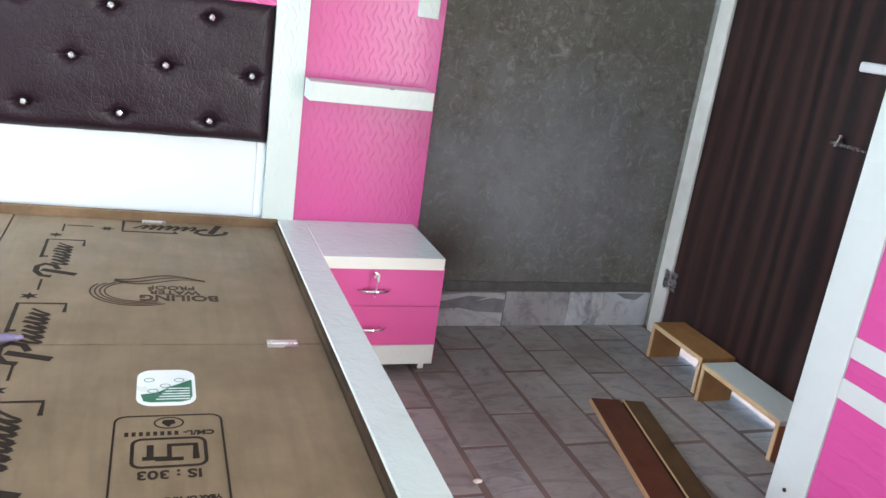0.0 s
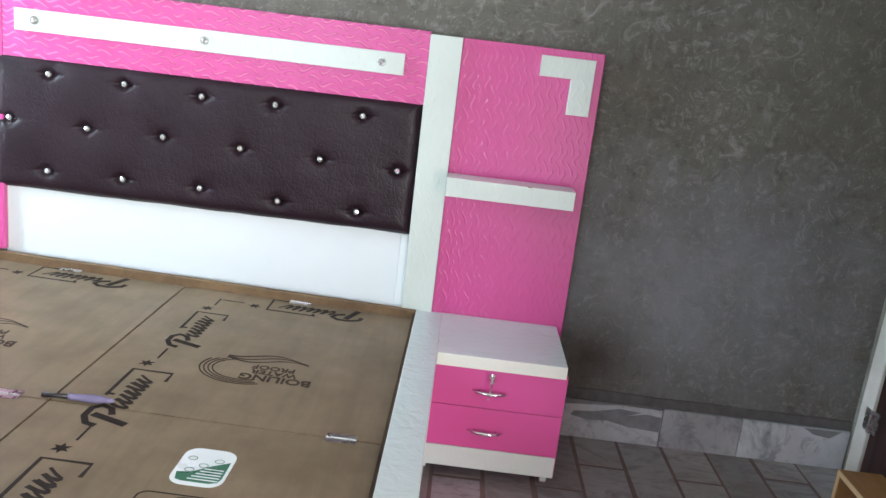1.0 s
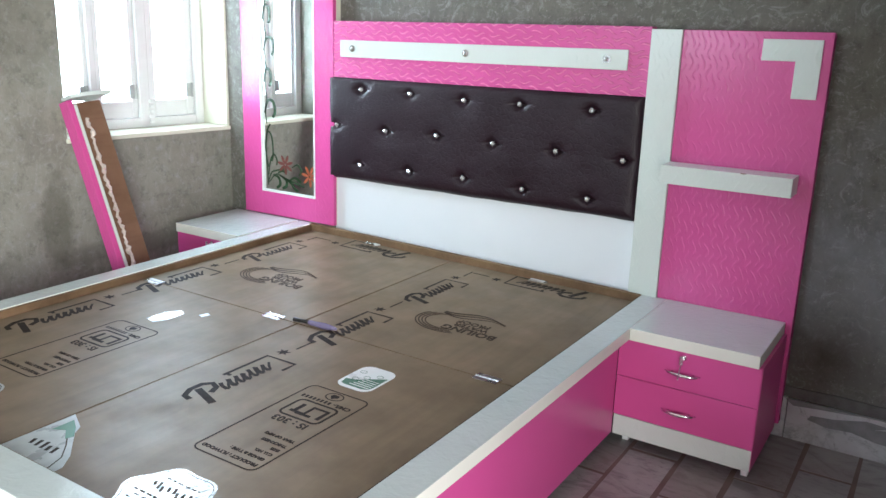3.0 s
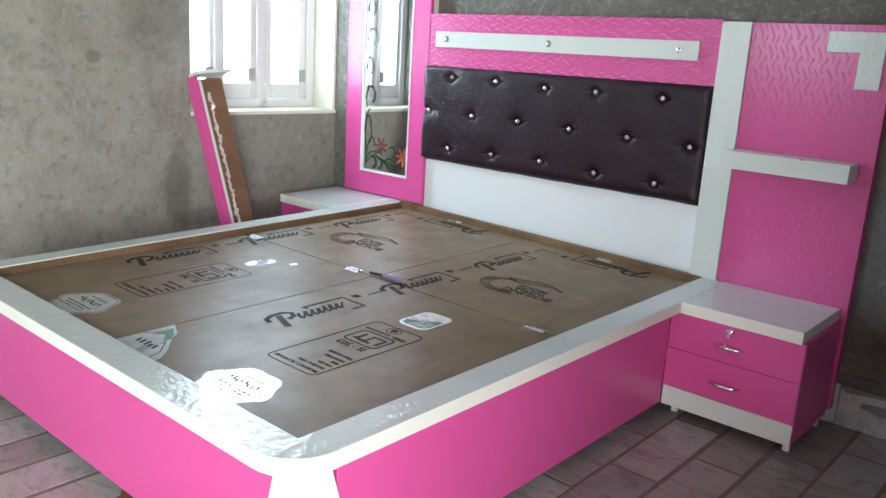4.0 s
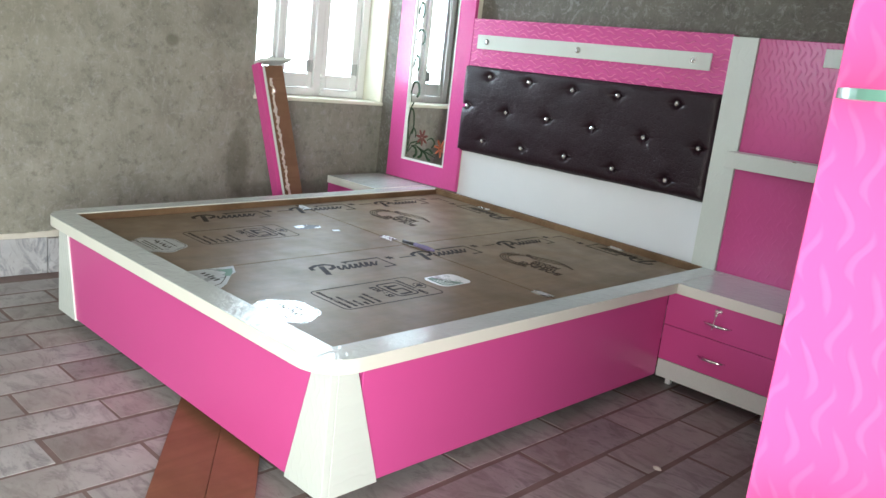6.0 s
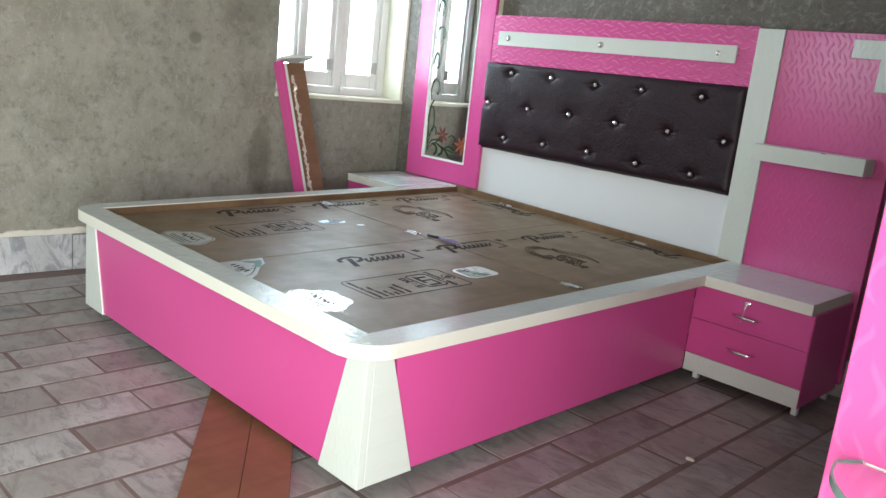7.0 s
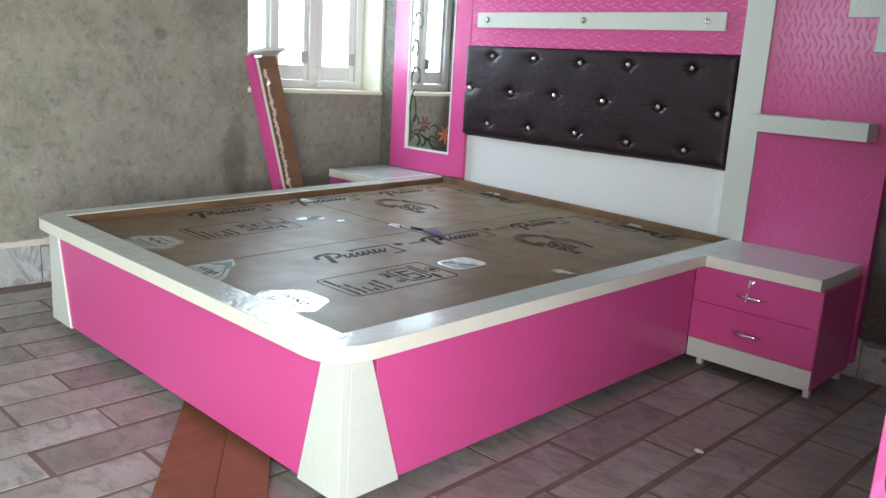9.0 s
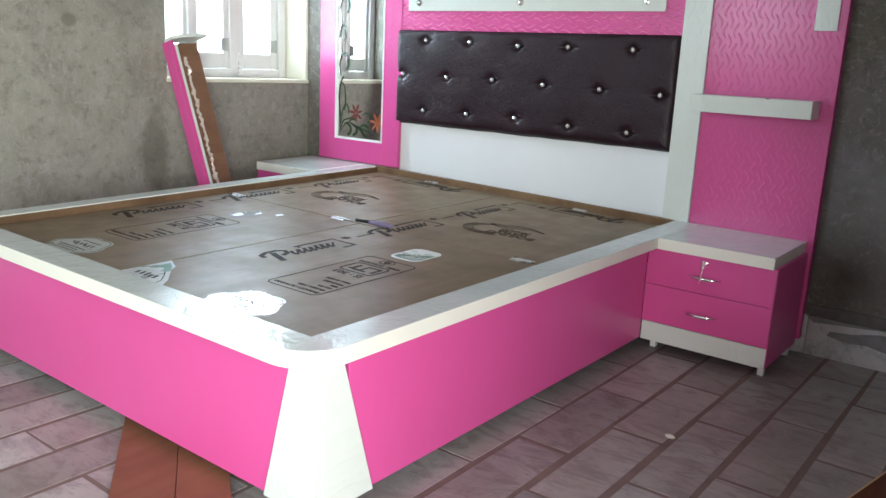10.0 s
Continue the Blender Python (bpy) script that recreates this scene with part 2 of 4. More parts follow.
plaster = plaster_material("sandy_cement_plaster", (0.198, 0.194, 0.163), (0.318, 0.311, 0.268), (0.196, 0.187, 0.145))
# the same plaster darkened for the back wall, shade included in its colour
shaded_plaster = plaster_material("shaded_dark_cement_plaster", (0.099, 0.095, 0.078), (0.172, 0.165, 0.142), (0.145, 0.139, 0.108))
tile_marble = marble("worn_grey_marble", (0.305, 0.302, 0.306), (0.450, 0.446, 0.452), (0.150, 0.148, 0.156))
skirt_marble = marble("grey_white_marble", (0.46, 0.48, 0.52), (0.68, 0.70, 0.73), (0.17, 0.185, 0.22))
grout = plain("brown_cement_joint", (0.180, 0.132, 0.120), 0.9, 0, 0.4, 9)


def door_material():
    n = Nodes("striped_dark_wood_laminate")
    co = n.scaled(1, 1, 0.10)
    band = n.wave(3.6, 5.5, co, 2.0, 1.6, "Y")
    broad = n.noise(4.0, 3, 0.5, n.scaled(1, 1, 0.05))
    fine = n.noise(60, 5, 0.7, n.scaled(1, 1, 0.04))
    c = n.ramp(band, (0.10, rgb(0.007, 0.004, 0.0035)), (0.45, rgb(0.021, 0.009, 0.007)), (0.9, rgb(0.046, 0.018, 0.014)))
    c = n.mix(n.ramp(broad, (0.4, 0.0), (0.65, 0.6)), c, rgb(0.036, 0.014, 0.012))
    c = n.mix(n.math("MULTIPLY", fine, 0.4), c, rgb(0.016, 0.009, 0.008))
    return n.done(c, n.ramp(fine, (0.3, 0.40), (0.7, 0.58)), 0, 0.3)


door_wood = door_material()
jamb_paint = plain("worn_cream_paint", (0.58, 0.56, 0.50), 0.6, 0, 0.18, 14)
window_paint = plain("white_window_paint", (0.72, 0.73, 0.72), 0.45, 0, 0.06, 12)
reveal_paint = plain("cream_limewash", (0.70, 0.70, 0.58), 0.75, 0, 0.08, 8)
ceiling_paint = plain("raw_concrete_ceiling", (0.34, 0.335, 0.32), 0.9, 0, 0.15, 4)
steel = plain("zinc_plated_steel", (0.62, 0.62, 0.62), 0.28, 1.0, 0.15, 60)
chrome = plain("chrome", (0.8, 0.8, 0.82), 0.12, 1.0, 0.05, 40)
crystal = plain("clear_crystal", (0.86, 0.86, 0.88), 0.06, 0.75, 0.1, 300)


def foil_material():
    n = Nodes("crinkled_silver_foil")
    n.bump(n.math("ADD", n.noise(28, 3), n.voronoi(60)), 0.25, 0.002)
    return n.done(n.mix(n.noise(45, 4), rgb(0.46, 0.48, 0.50), rgb(0.70, 0.72, 0.74)), n.ramp(n.noise(30, 3), (0.35, 0.14), (0.65, 0.36)), 0.55)


foil = foil_material()
pale_foil = plain("pale_shiny_wrap", (0.72, 0.62, 0.56), 0.22, 0.25, 0.35, 70)
brown_board_ply = plywood_face("dull_brown_plywood", (0.17, 0.095, 0.058), (0.23, 0.135, 0.085), 0.5)
label_white = plain("label_paper_white", (0.74, 0.76, 0.75), 0.3, 0, 0.04, 40)
label_green = plain("label_dark_green", (0.03, 0.14, 0.075), 0.3, 0, 0.1, 40)
label_grey = plain("dull_label_grey", (0.36, 0.38, 0.37), 0.3, 0, 0.3, 25)
ink = plain("black_stamp_ink", (0.024, 0.018, 0.014), 0.6, 0, 0.4, 90, 0.08)
faded_ink = plain("faded_stamp_ink", (0.048, 0.034, 0.024), 0.6, 0, 0.4, 90, 0.08)
black_gap = plain("dark_gap", (0.02, 0.013, 0.011), 0.8, 0, 0.3, 40)
violet_plastic = plain("violet_plastic", (0.17, 0.14, 0.24), 0.25, 0, 0.15, 30)
dark_metal = plain("dark_metal", (0.06, 0.055, 0.055), 0.35, 0.8, 0.2, 50)
green_paint = plain("dark_green_glass_paint", (0.016, 0.045, 0.014), 0.4, 0, 0.2, 50)
orange_paint = plain("orange_glass_paint", (0.26, 0.065, 0.025), 0.4, 0, 0.2, 50)
red_paint = plain("brick_red_glass_paint", (0.13, 0.038, 0.03), 0.4, 0, 0.2, 50)
grey_cement = plain("grey_cement_smear", (0.22, 0.218, 0.225), 0.9, 0, 0.45, 22)
dark_cement = plain("dark_rough_cement", (0.12, 0.115, 0.11), 0.95, 0, 0.4, 30)
outdoor_ground = plain("pale_dusty_ground", (0.62, 0.50, 0.30), 0.95, 0, 0.2, 2)

mirror_silver = Nodes("mirror_silver").done(rgb(0.90, 0.92, 0.91), 0.015, 1.0)


def glass_material(name, tint, alpha_rough=0.0):
    n = Nodes(name)
    n.b.inputs["Transmission Weight"].default_value = 1.0
    n.b.inputs["IOR"].default_value = 1.45
    return n.done(rgb(*tint), alpha_rough)


clear_glass = glass_material("clear_glass", (0.96, 0.98, 0.97))
shelf_glass = glass_material("green_edged_shelf_glass", (0.80, 0.93, 0.88))
shelf_edge = plain("green_glass_edge", (0.17, 0.36, 0.29), 0.2, 0, 0.1, 30)


# ---- building helpers ----
def add_box(bm, x0, x1, y0, y1, z0, z1, bevel=0.0, m=None, segments=2):
    g = bmesh.ops.create_cube(bm, size=1.0)["verts"]
    c = Matrix.Translation(((x0 + x1) / 2, (y0 + y1) / 2, (z0 + z1) / 2)) @ Matrix.Diagonal((x1 - x0, y1 - y0, z1 - z0, 1))
    bmesh.ops.transform(bm, matrix=(m @ c) if m else c, verts=g)
    if bevel:
        edges = list({e for v in g for e in v.link_edges})
        bmesh.ops.bevel(bm, geom=edges, offset=bevel, segments=segments, profile=0.5, affect="EDGES")
    return bm


def boxed(*args, **kw):
    return add_box(bmesh.new(), *args, **kw)


def prism(points, z0, z1, m=None, bevel=0.0):
    """A flat outline of (x, y) pairs drawn up from z0 to z1."""
    bm = bmesh.new()
    lower = [bm.verts.new((x, y, z0)) for x, y in points]
    upper = [bm.verts.new((x, y, z1)) for x, y in points]
    n = len(points)
    bm.faces.new(lower[::-1])
    bm.faces.new(upper)
    for i in range(n):
        bm.faces.new((lower[i], lower[(i + 1) % n], upper[(i + 1) % n], upper[i]))
    bmesh.ops.recalc_face_normals(bm, faces=bm.faces)
    if bevel:
        rim = [e for e in bm.edges if abs(e.verts[0].co.z - e.verts[1].co.z) < 1e-6]
        bmesh.ops.bevel(bm, geom=rim, offset=bevel, segments=2, profile=0.5, affect="EDGES")
    if m:
        bm.transform(m)
    return bm


def cyl(bm, r, length, m, n=16, r2=None):
    g = bmesh.ops.create_cone(bm, cap_ends=True, segments=n, radius1=r, radius2=r if r2 is None else r2, depth=length)["verts"]
    bmesh.ops.transform(bm, matrix=m, verts=g)
    return bm


def ball(bm, r, m, u=12, v=8):
    g = bmesh.ops.create_uvsphere(bm, u_segments=u, v_segments=v, radius=r)["verts"]
    bmesh.ops.transform(bm, matrix=m, verts=g)
    return bm


def tube(points, r, n=8, cyclic=False):
    """A bent round rod through the points."""
    bm = bmesh.new()
    pts = [Vector(p) for p in points]
    rings = []
    for i, p in enumerate(pts):
        a = pts[i - 1] if i else pts[i]
        b = pts[i + 1] if i + 1 < len(pts) else pts[i]
        d = (b - a).normalized()
        side = d.cross(Vector((0.13, 0.29, 0.95))).normalized()
        up = side.cross(d)
        rr = r[i] if isinstance(r, (list, tuple)) else r
        rings.append([bm.verts.new(p + rr * (math.cos(2 * math.pi * k / n) * side + math.sin(2 * math.pi * k / n) * up)) for k in range(n)])
    for a, b in zip(rings, rings[1:]):
        for k in range(n):
            bm.faces.new((a[k], a[(k + 1) % n], b[(k + 1) % n], b[k]))
    bm.faces.new(rings[0])
    bm.faces.new(rings[-1])
    bmesh.ops.recalc_face_normals(bm, faces=bm.faces)
    return bm


def ribbon(points, width, thick, m, taper=None):
    """A flat stroke in the xy plane, width across, raised by thick."""
    bm = bmesh.new()
    pts = [Vector((*p, 0)) for p in points]
    rows = []
    for i, p in enumerate(pts):
        a = pts[max(0, i - 1)]
        b = pts[min(len(pts) - 1, i + 1)]
        d = (b - a).normalized()
        s = Vector((-d.y, d.x, 0)) * width / 2 * (taper(i / (len(pts) - 1)) if taper else 1)
        rows.append([bm.verts.new(q) for q in (p + s, p - s, p - s + Vector((0, 0, thick)), p + s + Vector((0, 0, thick)))])
    for a, b in zip(rows, rows[1:]):
        for k in range(4):
            bm.faces.new((a[k], a[(k + 1) % 4], b[(k + 1) % 4], b[k]))
    bm.faces.new(rows[0])
    bm.faces.new(rows[-1])
    bmesh.ops.recalc_face_normals(bm, faces=bm.faces)
    bm.transform(m)
    return bm


def merge(*meshes):
    out = bmesh.new()
    for b in meshes:
        me = bpy.data.meshes.new("joined")
        b.to_mesh(me)
        b.free()
        out.from_mesh(me)
        bpy.data.meshes.remove(me)
    return out


def part(name, bm, material, parent=None, label="", smooth=False):
    me = bpy.data.meshes.new(name)
    bm.to_mesh(me)
    bm.free()
    if smooth:
        for p in me.polygons:
            p.use_smooth = True
    me.materials.append(material)
    ob = new(name, me)
    if parent:
        ob.parent = parent
        ob.matrix_parent_inverse = Matrix.Translation(parent.location).inverted() if parent.type == "EMPTY" else Matrix()
    return tagged(ob, label=label)


def thing(name, label, category, base, group="", kind=""):
    ob = new(name)
    ob.empty_display_size = 0.1
    ob.location = base
    return tagged(ob, label, category, group, kind)


def structure(name, bm, material, label="", category=""):
    return tagged(part(name, bm, material), label, category, "", "structure")


def text_mesh(body, size, m, align="CENTER", depth=0.0004, bold=0.0):
    """Letters of the built-in font as a mesh, lying in the xy plane of m."""
    cu = bpy.data.curves.new("letters", "FONT")
    cu.body, cu.size, cu.align_x, cu.align_y, cu.extrude = body, size, align, "CENTER", depth
    cu.resolution_u, cu.offset = 3, bold
    ob = bpy.data.objects.new("letters", cu)
    me = bpy.data.meshes.new_from_object(ob)
    bm = bmesh.new()
    bm.from_mesh(me)
    bpy.data.objects.remove(ob)
    bpy.data.curves.remove(cu)
    bpy.data.meshes.remove(me)
    bm.transform(m)
    return bm


# ---- the room ----
BACK, RIGHT, HIGH, REAR = 0.05, 1.64, 2.85, -5.4
WL = Matrix.Translation((-2.238, BACK, 0)) @ Matrix.Rotation(radians(-2.65), 4, "Z")   # left wall: its inner face runs along -y here

# floor bed under the tiles, reaching out past the doors
structure("ground", boxed(-9, 9, -11, 6, -0.30, -0.06), outdoor_ground, "pale dusty ground outside the room", "ground")
structure("floor", boxed(-2.75, RIGHT + 0.2, REAR - 0.2, BACK + 0.2, -0.055, -0.0014), grout, "brown cement bed showing in the tile joints", "floor")

structure("wall_north", boxed(-2.6, RIGHT + 0.2, BACK, BACK + 0.2, 0, HIGH), shaded_plaster, "bare grey cement-plastered wall with blotches, darkened for shade", "wall")
# left wall with the window opening at its far end
WIN0, WIN1, SILL, WTOP = -0.872, -0.012, 0.868, 2.15


def left_wall():
    bm = bmesh.new()
    add_box(bm, -0.24, 0, REAR, WIN0, 0, HIGH, m=WL)
    add_box(bm, -0.24, 0, WIN0, 0.0, 0, SILL, m=WL)
    add_box(bm, -0.24, 0, WIN0, 0.0, WTOP, HIGH, m=WL)
    return bm


structure("wall_west", left_wall(), plaster, "rough grey cement wall with a damp stain, dark patches and a window opening", "wall")
DOOR0, DOOR1, DTOP = -1.00, -0.005, 2.06


def right_wall():
    bm = bmesh.new()
    add_box(bm, RIGHT, RIGHT + 0.2, DOOR1, BACK, 0, HIGH)
    add_box(bm, RIGHT, RIGHT + 0.2, DOOR0, DOOR1, DTOP, HIGH)
    add_box(bm, RIGHT, RIGHT + 0.2, -2.85, DOOR0, 0, HIGH)
    add_box(bm, RIGHT, RIGHT + 0.2, -5.25, -2.85, 2.1, HIGH)
    add_box(bm, RIGHT, RIGHT + 0.2, REAR, -5.25, 0, HIGH)
    return bm


structure("wall_east", right_wall(), plaster, "grey cement wall with a doorway", "wall")
SW0, SW1, SZ0, SZ1 = -2.25, -1.00, 1.15, 2.15


def rear_wall():
    bm = bmesh.new()
    add_box(bm, -2.75, SW0, REAR - 0.2, REAR, 0, HIGH)
    add_box(bm, SW1, RIGHT + 0.2, REAR - 0.2, REAR, 0, HIGH)
    add_box(bm, SW0, SW1, REAR - 0.2, REAR, 0, SZ0)
    add_box(bm, SW0, SW1, REAR - 0.2, REAR, SZ1, HIGH)
    return bm


structure("wall_south", rear_wall(), plaster, "plain grey cement wall with a window opening", "wall")
structure("ceiling", boxed(-2.8, RIGHT + 0.2, REAR - 0.2, BACK + 0.2, HIGH, HIGH + 0.15), ceiling_paint, "raw grey concrete ceiling", "ceiling")


# ---- window in the left wall ----
def build_window():
    w = thing("window_1", "white wooden casement window, overexposed daylight behind it", "window", (-2.36, -0.42, SILL), kind="structure")
    part("window_sill", boxed(-0.22, 0.010, WIN0 - 0.004, WIN1 + 0.010, SILL - 0.008, SILL + 0.012, 0.004, WL), reveal_paint, w, "cream cement sill")
    part("reveal", boxed(-0.20, -0.003, WIN1 - 0.004, WIN1 + 0.04, SILL + 0.012, WTOP, 0.004, WL), reveal_paint, w, "cream limewashed reveal")
    x0, x1 = -0.235, -0.175
    z0 = SILL + 0.012
    fr = bmesh.new()
    for a, b in ((WIN0, WIN0 + 0.05), (-0.640, -0.608), (-0.390, -0.336), (WIN1 - 0.055, WIN1 - 0.005)):
        add_box(fr, x0, x1, a, b, z0, WTOP, 0.004, WL)
    add_box(fr, x0, x1, WIN0 + 0.05, WIN1 - 0.055, z0, z0 + 0.045, 0.004, WL)
    add_box(fr, x0, x1, WIN0 + 0.05, WIN1 - 0.055, WTOP - 0.05, WTOP, 0.004, WL)
    part("window_frame", fr, window_paint, w)
    for a, b, st in ((WIN0 + 0.052, -0.642, 0.022), (-0.606, -0.392, 0.030), (-0.334, WIN1 - 0.057, 0.044)):
        s = bmesh.new()
        xa, xb = -0.226, -0.190
        add_box(s, xa, xb, a, a + st, z0 + 0.047, WTOP - 0.052, 0.004, WL)
        add_box(s, xa, xb, b - st, b, z0 + 0.047, WTOP - 0.052, 0.004, WL)
        add_box(s, xa, xb, a + st, b - st, z0 + 0.047, z0 + 0.125, 0.004, WL)
        add_box(s, xa, xb, a + st, b - st, WTOP - 0.12, WTOP - 0.052, 0.004, WL)
        sash = part("casement", s, window_paint, w)
        pane = part("pane", boxed(-0.210, -0.206, a + st + 0.002, b - st - 0.002, z0 + 0.127, WTOP - 0.122, m=WL), clear_glass, sash, "clear window glass")
        pane.visible_shadow = False
        h = bmesh.new()
        for z in (z0 + 0.17, WTOP - 0.25):
            cyl(h, 0.006, 0.07, WL @ pose(-0.183, b - 0.012, z))
            add_box(h, -0.192, -0.183, b - 0.045, b - 0.012, z - 0.032, z + 0.032, 0.001, WL)
        part("hinge", h, label_grey, sash)
    bars = bmesh.new()
    for k in range(5):
        add_box(bars, -0.172, -0.160, -0.345, -0.322, z0 + 0.020 + 0.024 * k, z0 + 0.034 + 0.024 * k, 0.002, WL)
    part("catch_plate", bars, label_white, w, "small white slotted catch")
    return w


build_window()


# ---- brown door in the right wall ----
def build_door():
    d = thing("door_1", "closed dark red-brown striped wood-laminate door", "door", (RIGHT, -0.5, 0), kind="structure")
    jamb = bmesh.new()
    add_box(jamb, RIGHT - 0.02, RIGHT + 0.08, DOOR1 - 0.085, DOOR1 - 0.002, 0, DTOP, 0.004)
    add_box(jamb, RIGHT - 0.02, RIGHT + 0.08, DOOR0 + 0.002, DOOR0 + 0.07, 0, DTOP, 0.004)
    add_box(jamb, RIGHT - 0.02, RIGHT + 0.08, DOOR0 + 0.07, DOOR1 - 0.085, DTOP - 0.07, DTOP - 0.002, 0.004)
    part("door_frame", jamb, jamb_paint, d, "worn cream door frame")
    part("door_leaf", boxed(RIGHT - 0.012, RIGHT + 0.014, DOOR0 + 0.073, DOOR1 - 0.088, 0.030, DTOP - 0.074, 0.003), door_wood, d)
    for z in (0.26, 1.56):
        h = bmesh.new()
        cyl(h, 0.008, 0.085, pose(RIGHT - 0.022, DOOR1 - 0.087, z))
        add_box(h, RIGHT - 0.0235, RIGHT - 0.0205, DOOR1 - 0.083, DOOR1 - 0.05, z - 0.04, z + 0.04)
        add_box(h, RIGHT - 0.0155, RIGHT - 0.0125, DOOR1 - 0.125, DOOR1 - 0.089, z - 0.04, z + 0.04)
        part("hinge", h, steel, d)
    bolt = tube([(RIGHT - 0.028, -0.745, 0.985), (RIGHT - 0.028, -0.91, 0.985)], 0.006)
    cyl(bolt, 0.009, 0.03, pose(RIGHT - 0.024, -0.765, 0.985, 90), 10)
    cyl(bolt, 0.006, 0.04, pose(RIGHT - 0.034, -0.775, 0.995, 0, 20))
    part("bolt", bolt, steel, d, "steel tower bolt")
    part("door_handle", boxed(RIGHT - 0.05, RIGHT - 0.012, -0.90, -0.79, 1.215, 1.245, 0.005), label_white, d, "white handle")
    return d


build_door()


# ---- bed ----
BX0, BX1, BY0 = -1.640, -0.014, -1.990         # inner edge of the rim
OX0, OX1, OY0 = -1.724, 0.081, -2.090      # outer edge of the rim
RIM, LID = 0.435, 0.408


def arc(cx, cy, r, a0, a1, n=8):
    return [(cx + r * math.cos(radians(a0 + (a1 - a0) * i / n)), cy + r * math.sin(radians(a0 + (a1 - a0) * i / n))) for i in range(n + 1)]


def lit_edges(ob):
    """Cream edge band on a board's upright faces, lightened for light from the side."""
    ob.data.materials.append(lit_edge_band)
    for p in ob.data.polygons:
        p.material_index = 1 if abs(p.normal.z) < 0.4 else 0


def build_bed():
    bed = thing("bed", "pink and off-white box bed frame with bare plywood storage lids", "bed", (-0.8, -1.0, 0))
    r = 0.115
    rim = prism([(BX1, -0.002), (BX1, BY0), (BX0, BY0), (BX0, -0.002), (OX0, -0.002)] + arc(OX0 + r, OY0 + r, r, 180, 270) + arc(OX1 - r, OY0 + r, r, 270, 360) + [(OX1, -0.392), (OX1, -0.002)], RIM - 0.041, RIM, bevel=0.0025)
    rim = part("rim", rim, rim_laminate, bed, "off-white film-wrapped rim with rounded front corners")
    lit_edges(rim)
    px, py, pl = 0.044, -2.034, -1.674
    part("side_panel", boxed(px - 0.018, px, -1.93, -0.3785, 0.045, RIM - 0.041, 0.002), pink_smooth, bed, "glossy pink side panel")
    part("side_panel", boxed(pl, pl + 0.018, -1.93, -0.3785, 0.045, RIM - 0.041, 0.002), pink_smooth, bed, "glossy pink side panel")
    part("foot_panel", boxed(pl + 0.08, px - 0.08, py, py + 0.018, 0.045, RIM - 0.041, 0.002), pink_smooth, bed, "glossy pink foot panel")
    # splayed corner legs: two tapered boards meeting at the corner
    for sx, cx in ((1, px + 0.006), (-1, pl - 0.006)):
        cy = py - 0.006
        top, low = RIM - 0.042, 0.040
        part("foot", boxed(min(cx - sx * 0.13, cx - sx * 0.19), max(cx - sx * 0.13, cx - sx * 0.19), cy + 0.15, cy + 0.21, 0.0, 0.060, 0.002), black_gap, bed, "dark foot block")
        face = prism([(0, low), (-0.165, low), (-0.075, top), (0, top)], 0, 0.024, Matrix(((sx, 0, 0, cx), (0, 0, 1, cy), (0, 1, 0, 0), (0, 0, 0, 1))), 0.0015)
        side = prism([(0.0245, low), (0.19, low), (0.085, top), (0.0245, top)], 0, 0.024, Matrix(((0, 0, -sx, cx), (1, 0, 0, cy), (0, 1, 0, 0), (0, 0, 0, 1))), 0.0015)
        for b in (face, side):
            bmesh.ops.recalc_face_normals(b, faces=b.faces)
            part("leg", b, white_laminate, bed, "off-white tapered corner leg")
    for bx in ((BX0 - 0.001, BX0 + 0.014, BY0, -0.029, 0.30, RIM - 0.004), (BX0, BX1, -0.028, -0.004, 0.30, RIM + 0.002),
               (BX1 - 0.010, BX1 + 0.001, BY0, -0.029, 0.30, RIM - 0.008), (BX0 + 0.0145, BX1 - 0.0105, BY0 - 0.002, BY0 + 0.008, 0.30, RIM - 0.008)):
        part("inner_batten", boxed(*bx, 0.0015), dark_batten if bx[0] > -0.1 else raw_wood, bed, "raw wood batten inside the rim")
    part("box_floor", boxed(pl + 0.03, px - 0.03, -1.99, -0.02, 0.06, 0.075), ochre_ply, bed)
    return bed


bed = build_bed()
SEAM_X, SEAM_Y, LID_BACK = -0.842, -0.978, -0.030


def lid(x0, x1, y0, y1):
    bm = boxed(x0, x1, y0, y1, LID - 0.012, LID, 0.001)
    for k in range(1, 12):
        for at, way in (((x0 + (x1 - x0) * k / 12, 0, 0), (1, 0, 0)), ((0, y0 + (y1 - y0) * k / 12, 0), (0, 1, 0))):
            bmesh.ops.bisect_plane(bm, geom=bm.verts[:] + bm.edges[:] + bm.faces[:], plane_co=at, plane_no=way)
    return part("lid_panel", bm, lid_ply, bed, "brown film-faced plywood lid printed with black stamps")


g = 0.0022
lids = {
    "rf": lid(SEAM_X + g, BX1 - 0.012, BY0 + 0.006, SEAM_Y - g), "rb": lid(SEAM_X + g, BX1 - 0.012, SEAM_Y + g, LID_BACK),
    "lf": lid(BX0 + 0.018, SEAM_X - g, BY0 + 0.006, SEAM_Y - g), "lb": lid(BX0 + 0.018, SEAM_X - g, SEAM_Y + g, LID_BACK),
}


